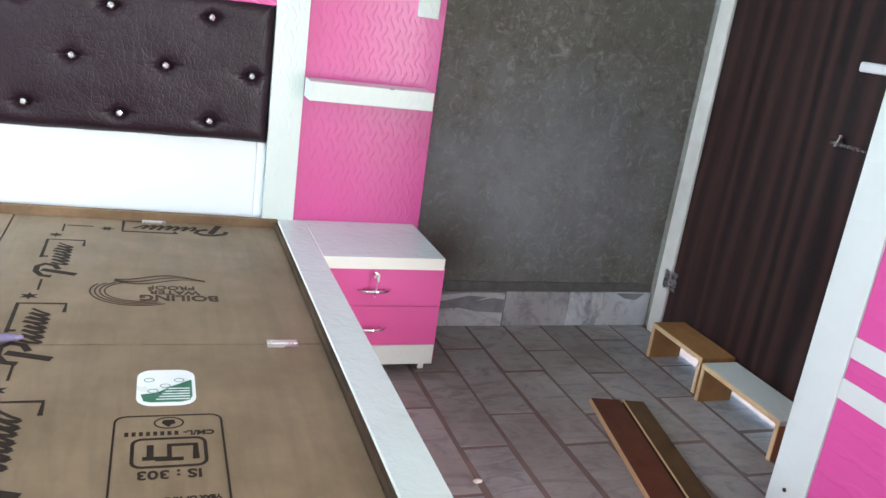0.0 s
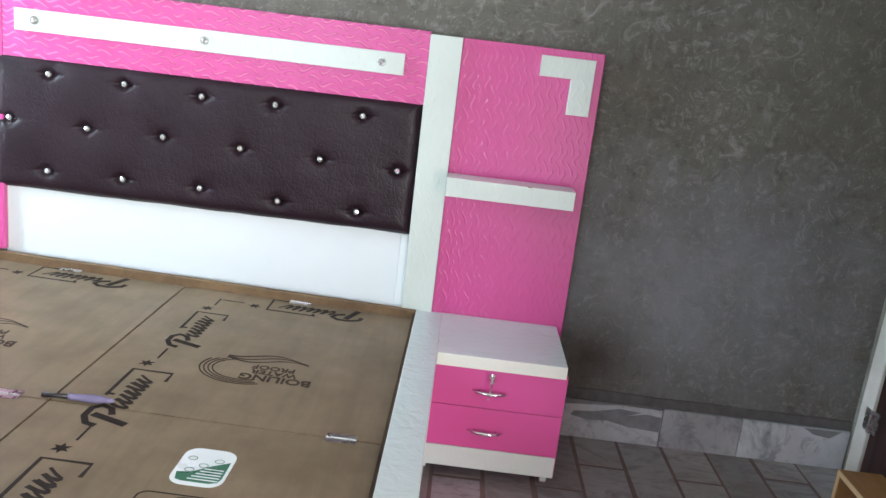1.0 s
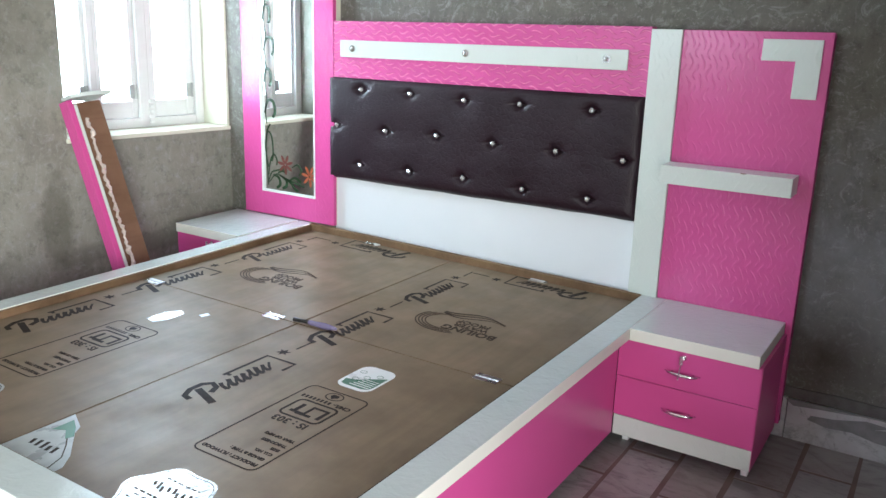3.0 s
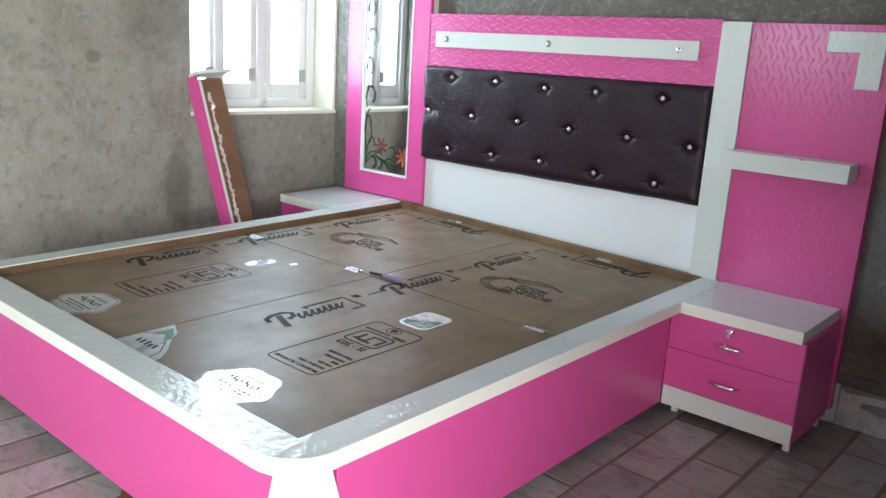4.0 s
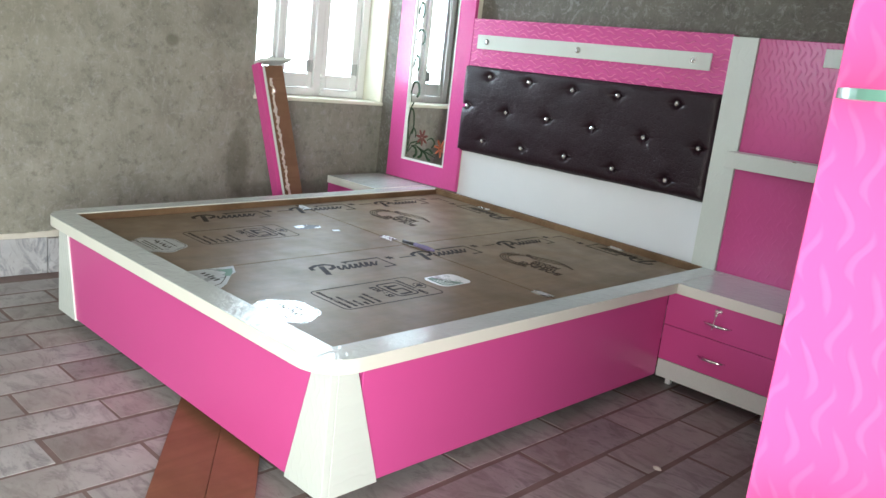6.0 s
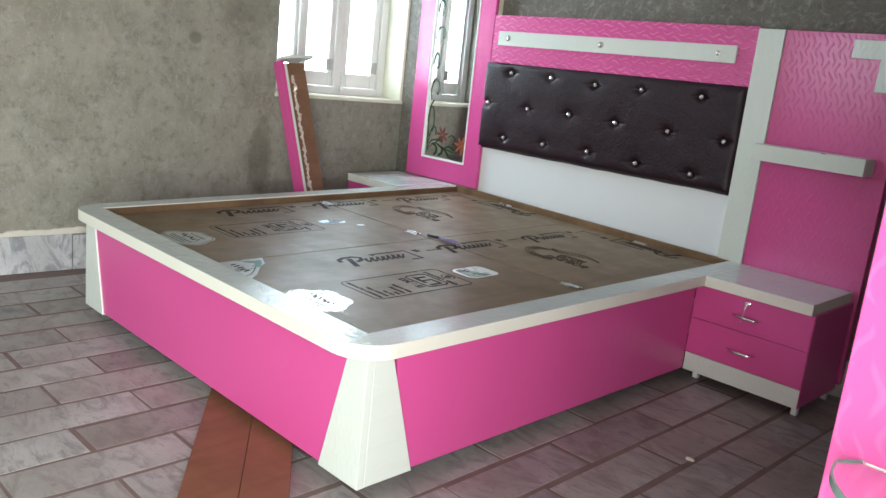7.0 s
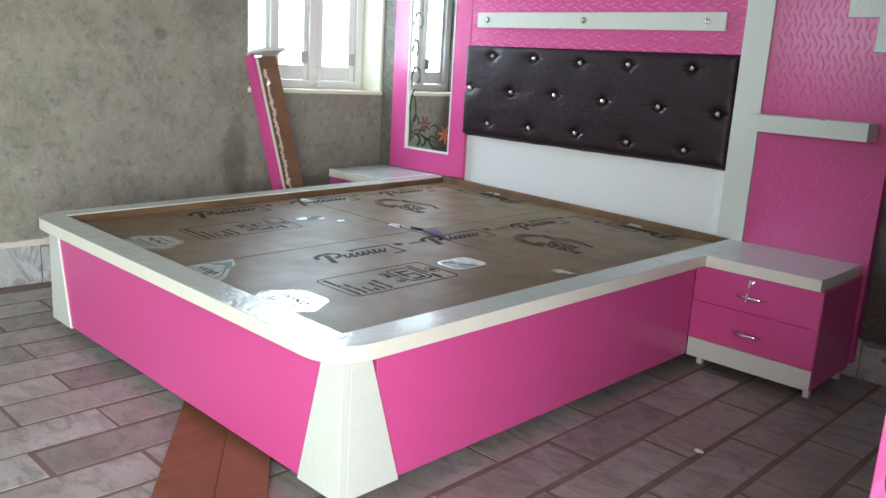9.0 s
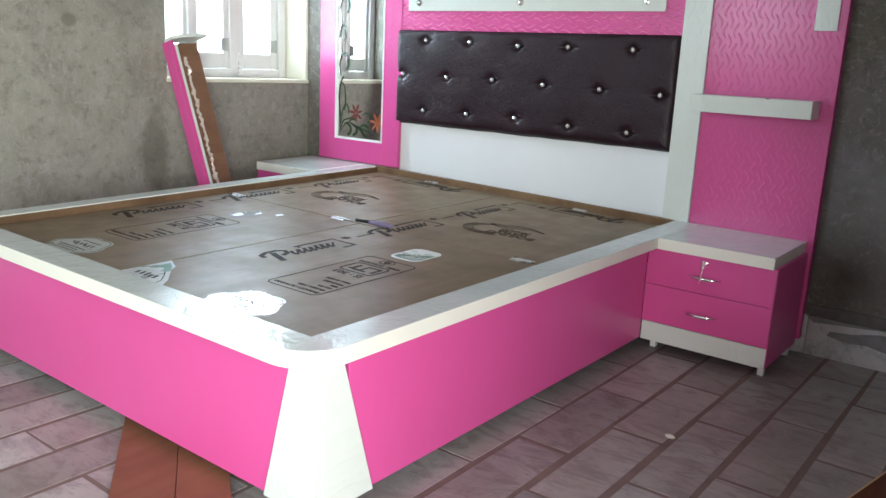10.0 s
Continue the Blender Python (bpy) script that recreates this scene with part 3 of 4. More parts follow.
# ---- bedside cabinets ----
def bow_handle(c, length):
    """A slim chrome bow pull with pointed ends."""
    x, y, z = c
    pts, rad = [], []
    for i in range(13):
        u = i / 12 * 2 - 1
        pts.append((x + u * length / 2, y - 0.020 * math.sqrt(max(0.0, 1 - u * u)) - 0.001, z))
        rad.append(0.0022 + 0.0048 * (1 - abs(u) ** 1.6))
    b = tube(pts, rad, 10)
    for s in (-1, 1):
        cyl(b, 0.0035, 0.020, pose(x + s * length * 0.3, y - 0.009, z, 90))
    return b


def build_nightstand(flip):
    """Right-hand cabinet; flip mirrors it about the bed's middle."""
    mid = (BX0 + BX1) / 2

    def fx(bm):
        if flip:
            bm.transform(Matrix.Translation((mid, 0, 0)) @ Matrix.Diagonal((-1, 1, 1, 1)) @ Matrix.Translation((-mid, 0, 0)))
            bmesh.ops.reverse_faces(bm, faces=bm.faces)
        return bm
    base = (2 * mid - 0.27 if flip else 0.27, -0.2, 0)
    n = thing("bedside_cabinet", "pink two-drawer bedside cabinet with off-white top and plinth", "bedside cabinet", base, "bedside cabinets")
    lit_edges(part("top", fx(boxed(0.0818, 0.492, -0.392, -0.002, RIM - 0.041, RIM, 0.0012)), rim_laminate, n, "off-white overhanging top"))
    carcass = bmesh.new()
    add_box(carcass, 0.484, 0.502, -0.374, -0.002, 0.042, RIM - 0.041, 0.001)
    add_box(carcass, 0.048, 0.483, -0.353, -0.002, 0.044, RIM - 0.041, 0.001)
    part("carcass", fx(carcass), pink_smooth, n, "pink side board")
    part("plinth", fx(boxed(0.046, 0.500, -0.376, -0.355, 0.042, 0.114, 0.001)), white_laminate, n, "off-white plinth board")
    for z0, z1, keyed in ((0.2595, 0.392, True), (0.1165, 0.2575, False)):
        d = part("drawer_front", fx(boxed(0.0445, 0.500, -0.378, -0.355, z0, z1, 0.0015)), pink_smooth, n, "glossy pink drawer front")
        zc = z0 + (0.058 if keyed else 0.064)
        part("handle", fx(bow_handle((0.262, -0.379, zc), 0.112)), chrome, d, "chrome bow handle", True)
        if keyed:
            lock = cyl(bmesh.new(), 0.0095, 0.008, pose(0.262, -0.381, 0.372, 90), 18)
            part("lock", fx(lock), chrome, d, "round chrome lock")
            key = cyl(bmesh.new(), 0.003, 0.03, pose(0.262, -0.396, 0.372, 90), 8)
            add_box(key, 0.256, 0.268, -0.416, -0.410, 0.358, 0.386, 0.002)
            add_box(key, 0.2605, 0.2645, -0.416, -0.413, 0.305, 0.362, 0.001, m=Matrix.Translation((0.262, -0.41, 0.36)) @ Matrix.Rotation(radians(6), 4, "Y") @ Matrix.Translation((-0.262, 0.41, -0.36)))
            part("key", fx(key), steel, d, "keys hanging in the lock")
    for x, y in ((0.075, -0.310), (0.478, -0.318), (0.480, -0.035), (0.075, -0.035)):
        part("foot", fx(boxed(x - 0.011, x + 0.011, y - 0.011, y + 0.011, 0.0, 0.044, 0.002)), label_white, n, "white plastic foot")
    return n


build_nightstand(False)
window_side_cabinet = build_nightstand(True)


# ---- headboard ----
def tufted_pad(x0, x1, z0, z1, buttons):
    """Padded board: a soft pillow pulled in at every button, with creases between neighbours."""
    bm = bmesh.new()
    nx, nz = 290, 92
    rows = []
    for j in range(nz + 1):
        row = []
        for i in range(nx + 1):
            x, z = x0 + (x1 - x0) * i / nx, z0 + (z1 - z0) * j / nz
            e = min(x - x0, x1 - x, z - z0, z1 - z)
            depth = 0.030 * (1 - math.exp(-e / 0.014))
            for bx, bz in buttons:
                d2 = ((x - bx) * 0.8) ** 2 + (z - bz) ** 2
                depth -= 0.022 * math.exp(-d2 / 0.00030) + 0.006 * math.exp(-d2 / 0.0024)
                w = abs(z - bz - 0.04 * (x - bx))
                depth -= 0.012 * math.exp(-(w / 0.0055) ** 2) * math.exp(-((x - bx) / 0.036) ** 2)
            depth += 0.0022 * noise.noise((x * 7, 3.1, z * 7)) + 0.0010 * noise.noise((x * 26, 1.7, z * 26))
            wob = 0.003 * noise.noise((x * 9, 0, z * 9))
            row.append(bm.verts.new((x, 0.012 - max(depth, -0.002), z + (wob if j in (0, nz) else 0))))
        rows.append(row)
    for j in range(nz):
        for i in range(nx):
            bm.faces.new((rows[j][i], rows[j][i + 1], rows[j + 1][i + 1], rows[j + 1][i]))
    # back board closes the pad
    edge = [rows[0][i] for i in range(nx + 1)] + [rows[j][nx] for j in range(1, nz + 1)] + [rows[nz][i] for i in range(nx - 1, -1, -1)] + [rows[j][0] for j in range(nz - 1, 0, -1)]
    back = [bm.verts.new((v.co.x, 0.0285, v.co.z)) for v in edge]
    for k in range(len(edge)):
        bm.faces.new((edge[k], back[k], back[(k + 1) % len(edge)], edge[(k + 1) % len(edge)]))
    bm.faces.new(back)
    bmesh.ops.recalc_face_normals(bm, faces=bm.faces)
    return bm


def build_headboard():
    h = thing("headboard", "tall pink and off-white headboard with tufted dark panel", "headboard", (-0.8, 0.02, 0))
    part("back_panel", boxed(0.041, 0.514, 0.0, 0.046, 0.06, 1.392, 0.002), pink_laminate, h, "glossy pink side panel with pressed wave pattern")
    part("post", boxed(-0.068, 0.0405, -0.012, 0.046, 0.06, 1.392, 0.002), white_laminate, h, "off-white upright board")
    part("frieze", boxed(-1.508, -0.0685, -0.003, 0.046, 1.158, 1.400, 0.002), pink_frieze, h, "pink frieze with pressed wave pattern")
    part("lower_panel", boxed(-1.518, -0.0685, 0.022, 0.046, 0.06, 0.80, 0.001), smooth_white, h, "plain bluish-white panel")
    part("edge_strip", boxed(-0.098, -0.0695, 0.012, 0.0215, RIM + 0.005, 0.70, 0.001), smooth_white, h)
    buttons = [(-1.349, 1.111), (-1.087, 1.108), (-0.821, 1.098), (-0.568, 1.100), (-0.268, 1.098),
               (-1.487, 0.948), (-1.214, 0.942), (-0.950, 0.944), (-0.680, 0.937), (-0.403, 0.933), (-0.133, 0.925),
               (-1.353, 0.777), (-1.087, 0.779), (-0.815, 0.782), (-0.539, 0.769), (-0.261, 0.765)]
    pad = part("tufted_panel", tufted_pad(-1.540, -0.0695, 0.704, 1.166, buttons), leather, h, "plum-brown leatherette pad with crystal buttons", True)
    for x, z in buttons:
        b = ball(bmesh.new(), 0.0105, pose(x, -0.008, z) @ Matrix.Diagonal((1, 0.75, 1, 1)), 8, 6)
        part("button", b, crystal, pad, "faceted crystal button")
    strip = part("trim_strip", boxed(-1.462, -0.145, -0.014, -0.0035, 1.247, 1.319, 0.002), white_laminate, h, "off-white strip with three round studs")
    for x in (-1.389, -0.814, -0.221):
        k = cyl(bmesh.new(), 0.0145, 0.008, pose(x, -0.0175, 1.284, 90), 20)
        ball(k, 0.009, pose(x, -0.0215, 1.284) @ Matrix.Diagonal((1, 0.5, 1, 1)), 12, 6)
        part("stud", k, chrome, strip, "round chrome stud")
    ell = prism([(0.305, 1.368), (0.305, 1.300), (0.410, 1.300), (0.410, 1.183), (0.486, 1.183), (0.486, 1.368)], 0, 0.008, Matrix(((1, 0, 0, 0), (0, 0, -1, -0.0005), (0, 1, 0, 0), (0, 0, 0, 1))), 0.001)
    part("corner_trim", ell, white_laminate, h, "off-white angular corner trim")
    sh = boxed(0.0425, 0.470, -0.120, -0.0125, 0.879, 0.942, 0.0015)
    shelf = part("shelf", sh, white_laminate, h, "thick off-white ledge shelf")
    part("chip", prism([(-0.010, 0), (0.011, 0), (0.007, 0.0016), (0.001, 0.0030), (-0.006, 0.0022)], 0, 0.004, Matrix(((1, 0, 0, 0.318), (0, 0, -1, -0.1175), (0, -1, 0, 0.9424), (0, 0, 0, 1)))), raw_wood, shelf, "chipped edge")
    return h


build_headboard()


# ---- mirror cabinet ----
MX0, MX1, MZ1 = -2.085, -1.510, 1.86


def build_mirror_cabinet():
    c = thing("mirror_cabinet", "pink-framed dressing mirror cabinet painted with green vines and orange flowers", "mirror cabinet", (-1.8, 0.0, RIM))
    gx0, gx1, gz0, gz1 = -1.966, -1.622, 0.586, 1.76
    fr = bmesh.new()
    z0 = RIM + 0.038
    add_box(fr, MX0, gx0, -0.004, 0.018, z0, MZ1, 0.0015)
    add_box(fr, gx1, MX1, -0.004, 0.018, z0, MZ1, 0.0015)
    add_box(fr, gx0, gx1, -0.004, 0.018, z0, gz0, 0.0015)
    add_box(fr, gx0, gx1, -0.004, 0.018, gz1, MZ1, 0.0015)
    part("frame", fr, pink_laminate, c, "glossy pink frame")
    part("body", boxed(MX0, MX1 + 0.001, 0.0185, 0.048, z0, MZ1, 0.001), reveal_paint, c)
    bead = bmesh.new()
    add_box(bead, gx0, gx0 + 0.010, -0.0055, 0.004, gz0, gz1, 0.001)
    add_box(bead, gx1 - 0.008, gx1, -0.0055, 0.004, gz0, gz1, 0.001)
    add_box(bead, gx0 + 0.010, gx1 - 0.008, -0.0055, 0.004, gz0, gz0 + 0.010, 0.001)
    part("bead", bead, label_white, c, "thin white bead")
    mirror = part("mirror", boxed(gx0 + 0.009, gx1 - 0.007, 0.004, 0.010, gz0 + 0.009, gz1), mirror_silver, c, "mirror glass")
    # painted vine and flowers
    def on_glass(x, z):
        return Matrix(((1, 0, 0, x), (0, 0, -1, 0.0036), (0, 1, 0, z), (0, 0, 0, 1)))
    def stroke(width, *pts):
        """A painted brush stroke through points in centimetres from the glass's lower left corner, smoothed."""
        p = [Vector((a * 0.01, b * 0.01)) for a, b in pts]
        out = []
        for k in range(len(p) - 1):
            p0, p1, p2, p3 = p[max(k - 1, 0)], p[k], p[k + 1], p[min(k + 2, len(p) - 1)]
            for q in range(6):
                t = q / 6
                v = 0.5 * (2 * p1 + (p2 - p0) * t + (2 * p0 - 5 * p1 + 4 * p2 - p3) * t * t + (3 * p1 - p0 - 3 * p2 + p3) * t ** 3)
                out.append((v.x, v.y))
        out.append(tuple(p[-1]))
        return ribbon(out, width * 0.01, 0.0006, on_glass(gx0 + 0.008, gz0), lambda u: 0.45 + 1.5 * u * (1.25 - u))
    vines = [stroke(0.9, (2.6, 3), (2.2, 12), (1.6, 20), (2.4, 29), (4.6, 33)),
             stroke(0.9, (3.0, 12), (1.2, 22), (2.8, 29), (5.4, 27), (6.2, 19), (5.2, 15)),
             stroke(0.8, (3.0, 8), (4.2, 15), (6.6, 18.5), (8.6, 16), (8.4, 13.5)),
             stroke(0.8, (2.8, 5), (5, 9.5), (9, 11.0), (13.5, 12.2)),
             stroke(0.7, (3.2, 4.5), (8, 9.0), (14, 7.5), (20, 6.0), (26, 4.6)),
             stroke(1.5, (6, 8.6), (9.6, 7.4), (10.4, 4.2), (8.2, 2.2)), stroke(1.5, (10.5, 8.6), (14.4, 6.8), (14.6, 4.0), (12.0, 2.4)),
             stroke(1.4, (14, 7.4), (17.6, 5.6), (20.4, 2.8), (22.4, 2.4)), stroke(1.2, (9, 9.6), (12.0, 11.0), (14.2, 10.4)),
             stroke(1.2, (17, 7.0), (20.4, 8.4), (24, 6.6)), stroke(0.9, (18.4, 13.2), (21.8, 14.8), (24.4, 12.4), (22.6, 9.6))]
    for k in range(6):
        z = 33 + 14.5 * k
        s = 0.9 if k % 2 else 1.25
        vines.append(stroke(0.8, (2.4, z), (1.8, z + 6), (2.8, z + 12), (2.2, z + 15)))
        vines.append(stroke(1.5, (1.2, z + 5), (2.8 * s, z + 11), (5.6 * s, z + 10.5), (6.4 * s, z + 6), (5.2 * s, z + 3.2)))
    vines.append(stroke(0.35, (33.8, 16), (32.6, 24), (34.0, 31), (33.0, 38), (33.6, 46)))
    part("vine", merge(*vines), green_paint, mirror, "dark green painted vine")
    for cx, cz, r, m in ((-1.818, 0.728, 0.046, red_paint), (-1.662, 0.688, 0.050, orange_paint)):
        pet = []
        for k in range(7):
            a = 2 * math.pi * k / 7 + 0.3
            pet.append(ribbon([(math.cos(a) * r * u, math.sin(a) * r * u) for u in [0.1, 0.3, 0.5, 0.7, 0.9, 1.05]], 0.015, 0.0007, on_glass(cx, cz), lambda u: 0.3 + 2.8 * u * (1 - u)))
        part("flower", merge(*pet), m, mirror, "painted flower")
    return c


build_mirror_cabinet()


# ---- wardrobe unit beside the door ----
def build_unit():
    u = thing("wardrobe", "tall pink and off-white wardrobe with glass corner shelves on its end", "wardrobe", (1.43, -1.85, 0))
    x0, x1, y0, y1, top = 1.222, RIGHT - 0.004, -2.455, -1.252, 2.05
    part("carcass", boxed(x0 + 0.020, x1, y0 + 0.020, y1, 0.0, top, 0.002), pink_laminate, u)
    part("end_panel", boxed(x0, x1, y0, y0 + 0.0195, 0.0, top, 0.0015), pink_satin, u, "pink end panel with pressed wave pattern")
    part("stile", boxed(x0 - 0.002, x0 + 0.0195, y1 - 0.125, y1 + 0.0, 0.0, top, 0.002), white_laminate, u, "off-white front stile")
    door = part("door", boxed(x0 + 0.002, x0 + 0.0195, y0 + 0.021, y1 - 0.127, 0.06, top - 0.02, 0.0015), pink_laminate, u, "pink front with two off-white bands")
    for a, b in ((0.545, 0.600), (0.432, 0.487)):
        part("band", boxed(x0 - 0.002, x0 + 0.0015, y0 + 0.03, y1 - 0.1265, a, b, 0.0008), white_laminate, door)
    part("hole", cyl(bmesh.new(), 0.006, 0.003, pose(x0 - 0.003, y1 - 0.057, 0.108, 0, 90), 14), black_gap, u, "small drilled hole")
    for z, r in ((1.178, 0.24), (0.780, 0.24)):
        out = [(x1 - 0.02, y0 - 0.001), (x0 + 0.032, y0 - 0.001)] + [(x0 + 0.016 + r - r * math.cos(radians(a)), y0 - 0.02 - r * 0.62 * math.sin(radians(a))) for a in range(0, 91, 4)] + [(x1 - 0.02, y0 - 0.02 - r * 0.62)]
        s = part("glass_shelf", prism(out, z - 0.004, z + 0.004), shelf_glass, u, "rounded clear glass shelf with green edge")
        part("edge", ribbon(out[1:], 0.0022, 0.0084, Matrix.Translation((0, 0, z - 0.0042))), shelf_edge, s, "polished green edge")
        for x in (x0 + 0.10, x0 + 0.30):
            part("bracket", ball(cyl(bmesh.new(), 0.006, 0.024, pose(x, y0 - 0.012, z + 0.008, 90)), 0.008, pose(x, y0 - 0.024, z + 0.008)), chrome, s, "small chrome shelf clip")
    return u


build_unit()


# ---- loose things in the room ----
def leaning_cornice():
    """Unfitted bed part leaning on the wall: pink board, off-white lip, brown back board, torn ply edge between."""
    c = thing("leaning_panel", "unfitted pink and brown bed board leaning against the wall", "board", (-2.08, -0.56, 0))
    m = Matrix.Translation((-1.845, -0.750, 0.0)) @ Matrix.Rotation(radians(4.2), 4, "X") @ Matrix.Rotation(radians(-16.4), 4, "Y")
    L = 1.100
    part("pink_board", boxed(-0.045, 0.016, -0.070, -0.046, 0, L, 0.002, m), pink_laminate, c, "glossy pink face board")
    part("lip", boxed(0.006, 0.021, -0.0455, -0.0345, 0, L - 0.02, 0.001, m), white_laminate, c, "off-white edge strip")
    part("brown_board", boxed(-0.045, 0.004, -0.034, 0.085, 0, L - 0.012, 0.003, m), brown_board_ply, c, "brown plywood face")
    rng = random.Random(9)
    pts, rad = [], []
    for k in range(90):
        z = 0.02 + (L - 0.10) * k / 89
        pts.append(m @ Vector((0.012 + rng.uniform(-0.002, 0.004), -0.004 + rng.uniform(-0.005, 0.005), z)))
        rad.append(rng.uniform(0.004, 0.012))
    part("torn_edge", tube(pts, rad, 6), pale_foil, c, "twisted pale shiny wrapping strip")
    cap = prism([(-0.05, -0.050)] + [(0.020, -0.050), (0.045, -0.02), (0.066, 0.05)] + [(0.066, 0.105), (-0.05, 0.105)], 0, 0.016, m @ Matrix.Translation((0, 0, L + 0.004)) @ Matrix.Rotation(radians(-3), 4, "X"), 0.002)
    part("cap", cap, white_laminate, c, "off-white end cap")
    return c


leaning_cornice()


def floor_board(label, corners, z0, z1, material, name="floor_board"):
    b = thing(name, label, "board", (sum(x for x, _ in corners) / 4, sum(y for _, y in corners) / 4, z0))
    part("board", prism(corners, z0, z1, bevel=0.0008), material, b)
    return b


def strip_at(ax, ay, bx, by, w):
    """Corners of a strip whose one long edge runs from a to b, w wide to its right-hand side."""
    d = Vector((bx - ax, by - ay)).normalized()
    s = Vector((d.y, -d.x)) * w
    return [(ax, ay), (bx, by), (bx + s.x, by + s.y), (ax + s.x, ay + s.y)]


# two brown boards half under the bed's foot
d = Vector((0.63, -0.455)).normalized()
left_a = Vector((-0.86, -1.92))
floor_board("long red-brown plywood board lying under the bed foot", strip_at(left_a.x, left_a.y, left_a.x + d.x * 1.35, left_a.y + d.y * 1.35, -0.1455), 0.002, 0.018, red_ply)
e2 = Vector((-0.059, -2.317))
b2 = floor_board("short red-brown plywood board with pale layered end", strip_at(e2.x - d.x * 0.85, e2.y - d.y * 0.85, e2.x, e2.y, -0.123), 0.003, 0.024, red_ply)
for k in range(3):
    s = Vector((-d.y, d.x))
    a = e2 + s * 0.001 + d * 0.0012
    part("end_ply", prism([tuple(a), tuple(a + s * 0.122), tuple(a + s * 0.122 + d * 0.001), tuple(a + d * 0.001)], 0.005 + 0.0062 * k, 0.010 + 0.0062 * k), ply_edge, b2, "pale ply layer")

scrap = thing("cement_crumb", "small pale cement crumb on the floor tiles", "debris", (0.437, -1.02, 0))
crumb = ball(bmesh.new(), 0.011, pose(0.437, -1.02, 0.005) @ Matrix.Diagonal((1.3, 0.8, 0.55, 1)), 8, 6)
for v in crumb.verts:
    v.co += Vector((noise.noise(v.co * 90), noise.noise(v.co * 90 + Vector((3, 0, 0))), 0)) * 0.003
part("crumb", crumb, jamb_paint, scrap)

# planks by the door
d0 = Vector((-0.115, -0.55)).normalized()
pa = Vector((1.012, -0.615))
red_plank = floor_board("red-brown edged plank lying on the marble floor", strip_at(pa.x, pa.y, pa.x + d0.x * 0.9, pa.y + d0.y * 0.9, -0.104), 0.001, 0.019, shaded_red_ply, "plank")
rim_a = pa - Vector((-d0.y, d0.x)) * 0.0008
part("pale_edge", prism(strip_at(rim_a.x, rim_a.y, rim_a.x + d0.x * 0.9, rim_a.y + d0.y * 0.9, 0.004), 0.002, 0.0185), ply_edge, red_plank, "pale plywood edge")
qa = pa + Vector((-d0.y, d0.x)) * 0.116
dark = floor_board("dark stained plank offcut with torn label remains", strip_at(qa.x, qa.y, qa.x + d0.x * 0.85, qa.y + d0.y * 0.85, -0.075), 0.001, 0.018, plywood_face("dark_stained_ply", (0.035, 0.022, 0.012), (0.16, 0.095, 0.045), 0.6), "plank")
part("pale_edge", prism(strip_at(qa.x - 0.004, qa.y, qa.x - 0.004 + d0.x * 0.85, qa.y + d0.y * 0.85, -0.006), 0.0185, 0.021), ply_edge, dark, "pale plywood edge")


def bench(y0, y1, x0, top_material, label):
    b = thing("low_stool", label, "stool", (1.53, (y0 + y1) / 2, 0), "low stools by the door")
    part("top", boxed(x0, x0 + 0.145, y0, y1, 0.128, 0.146, 0.0015), top_material, b)
    part("front_edge", boxed(x0 - 0.0035, x0 - 0.0005, y0 + 0.001, y1 - 0.001, 0.1285, 0.1455), ply_edge, b, "pale layered front edge")
    for a in (y0 + 0.001, y1 - 0.019):
        s = part("side_board", boxed(x0, x0 + 0.143, a, a + 0.018, 0.0, 0.1275, 0.001), ochre_ply, b, "ochre plywood side")
        part("front_edge", boxed(x0 - 0.0035, x0 - 0.0005, a + 0.001, a + 0.017, 0.002, 0.1275), ply_edge, s)
    return b


bench(-0.588, -0.262, 1.462, ochre_ply, "low ochre plywood step stool in front of the door")
bench(-1.030, -0.622, 1.438, white_laminate, "low step stool with off-white top in front of the door")


# ---- prints and labels on the plywood lids ----
def stamp_frame(x, y, turn, z=LID + 0.0003):
    return pose(x, y, z, 0, 0, turn)


INK = 0.0005


def outline_box(w, h, r, line, m):
    pts = []
    for cx, cy, a in ((w / 2 - r, h / 2 - r, 0), (-w / 2 + r, h / 2 - r, 90), (-w / 2 + r, -h / 2 + r, 180), (w / 2 - r, -h / 2 + r, 270)):
        pts += arc(cx, cy, r, a, a + 90, 4)
    pts.append(pts[0])
    return ribbon(pts, line, INK, m)


def star(m, r):
    return prism([((r if k % 2 == 0 else r * 0.45) * math.cos(math.pi * k / 6), (r if k % 2 == 0 else r * 0.45) * math.sin(math.pi * k / 6)) for k in range(12)], 0, INK, m)


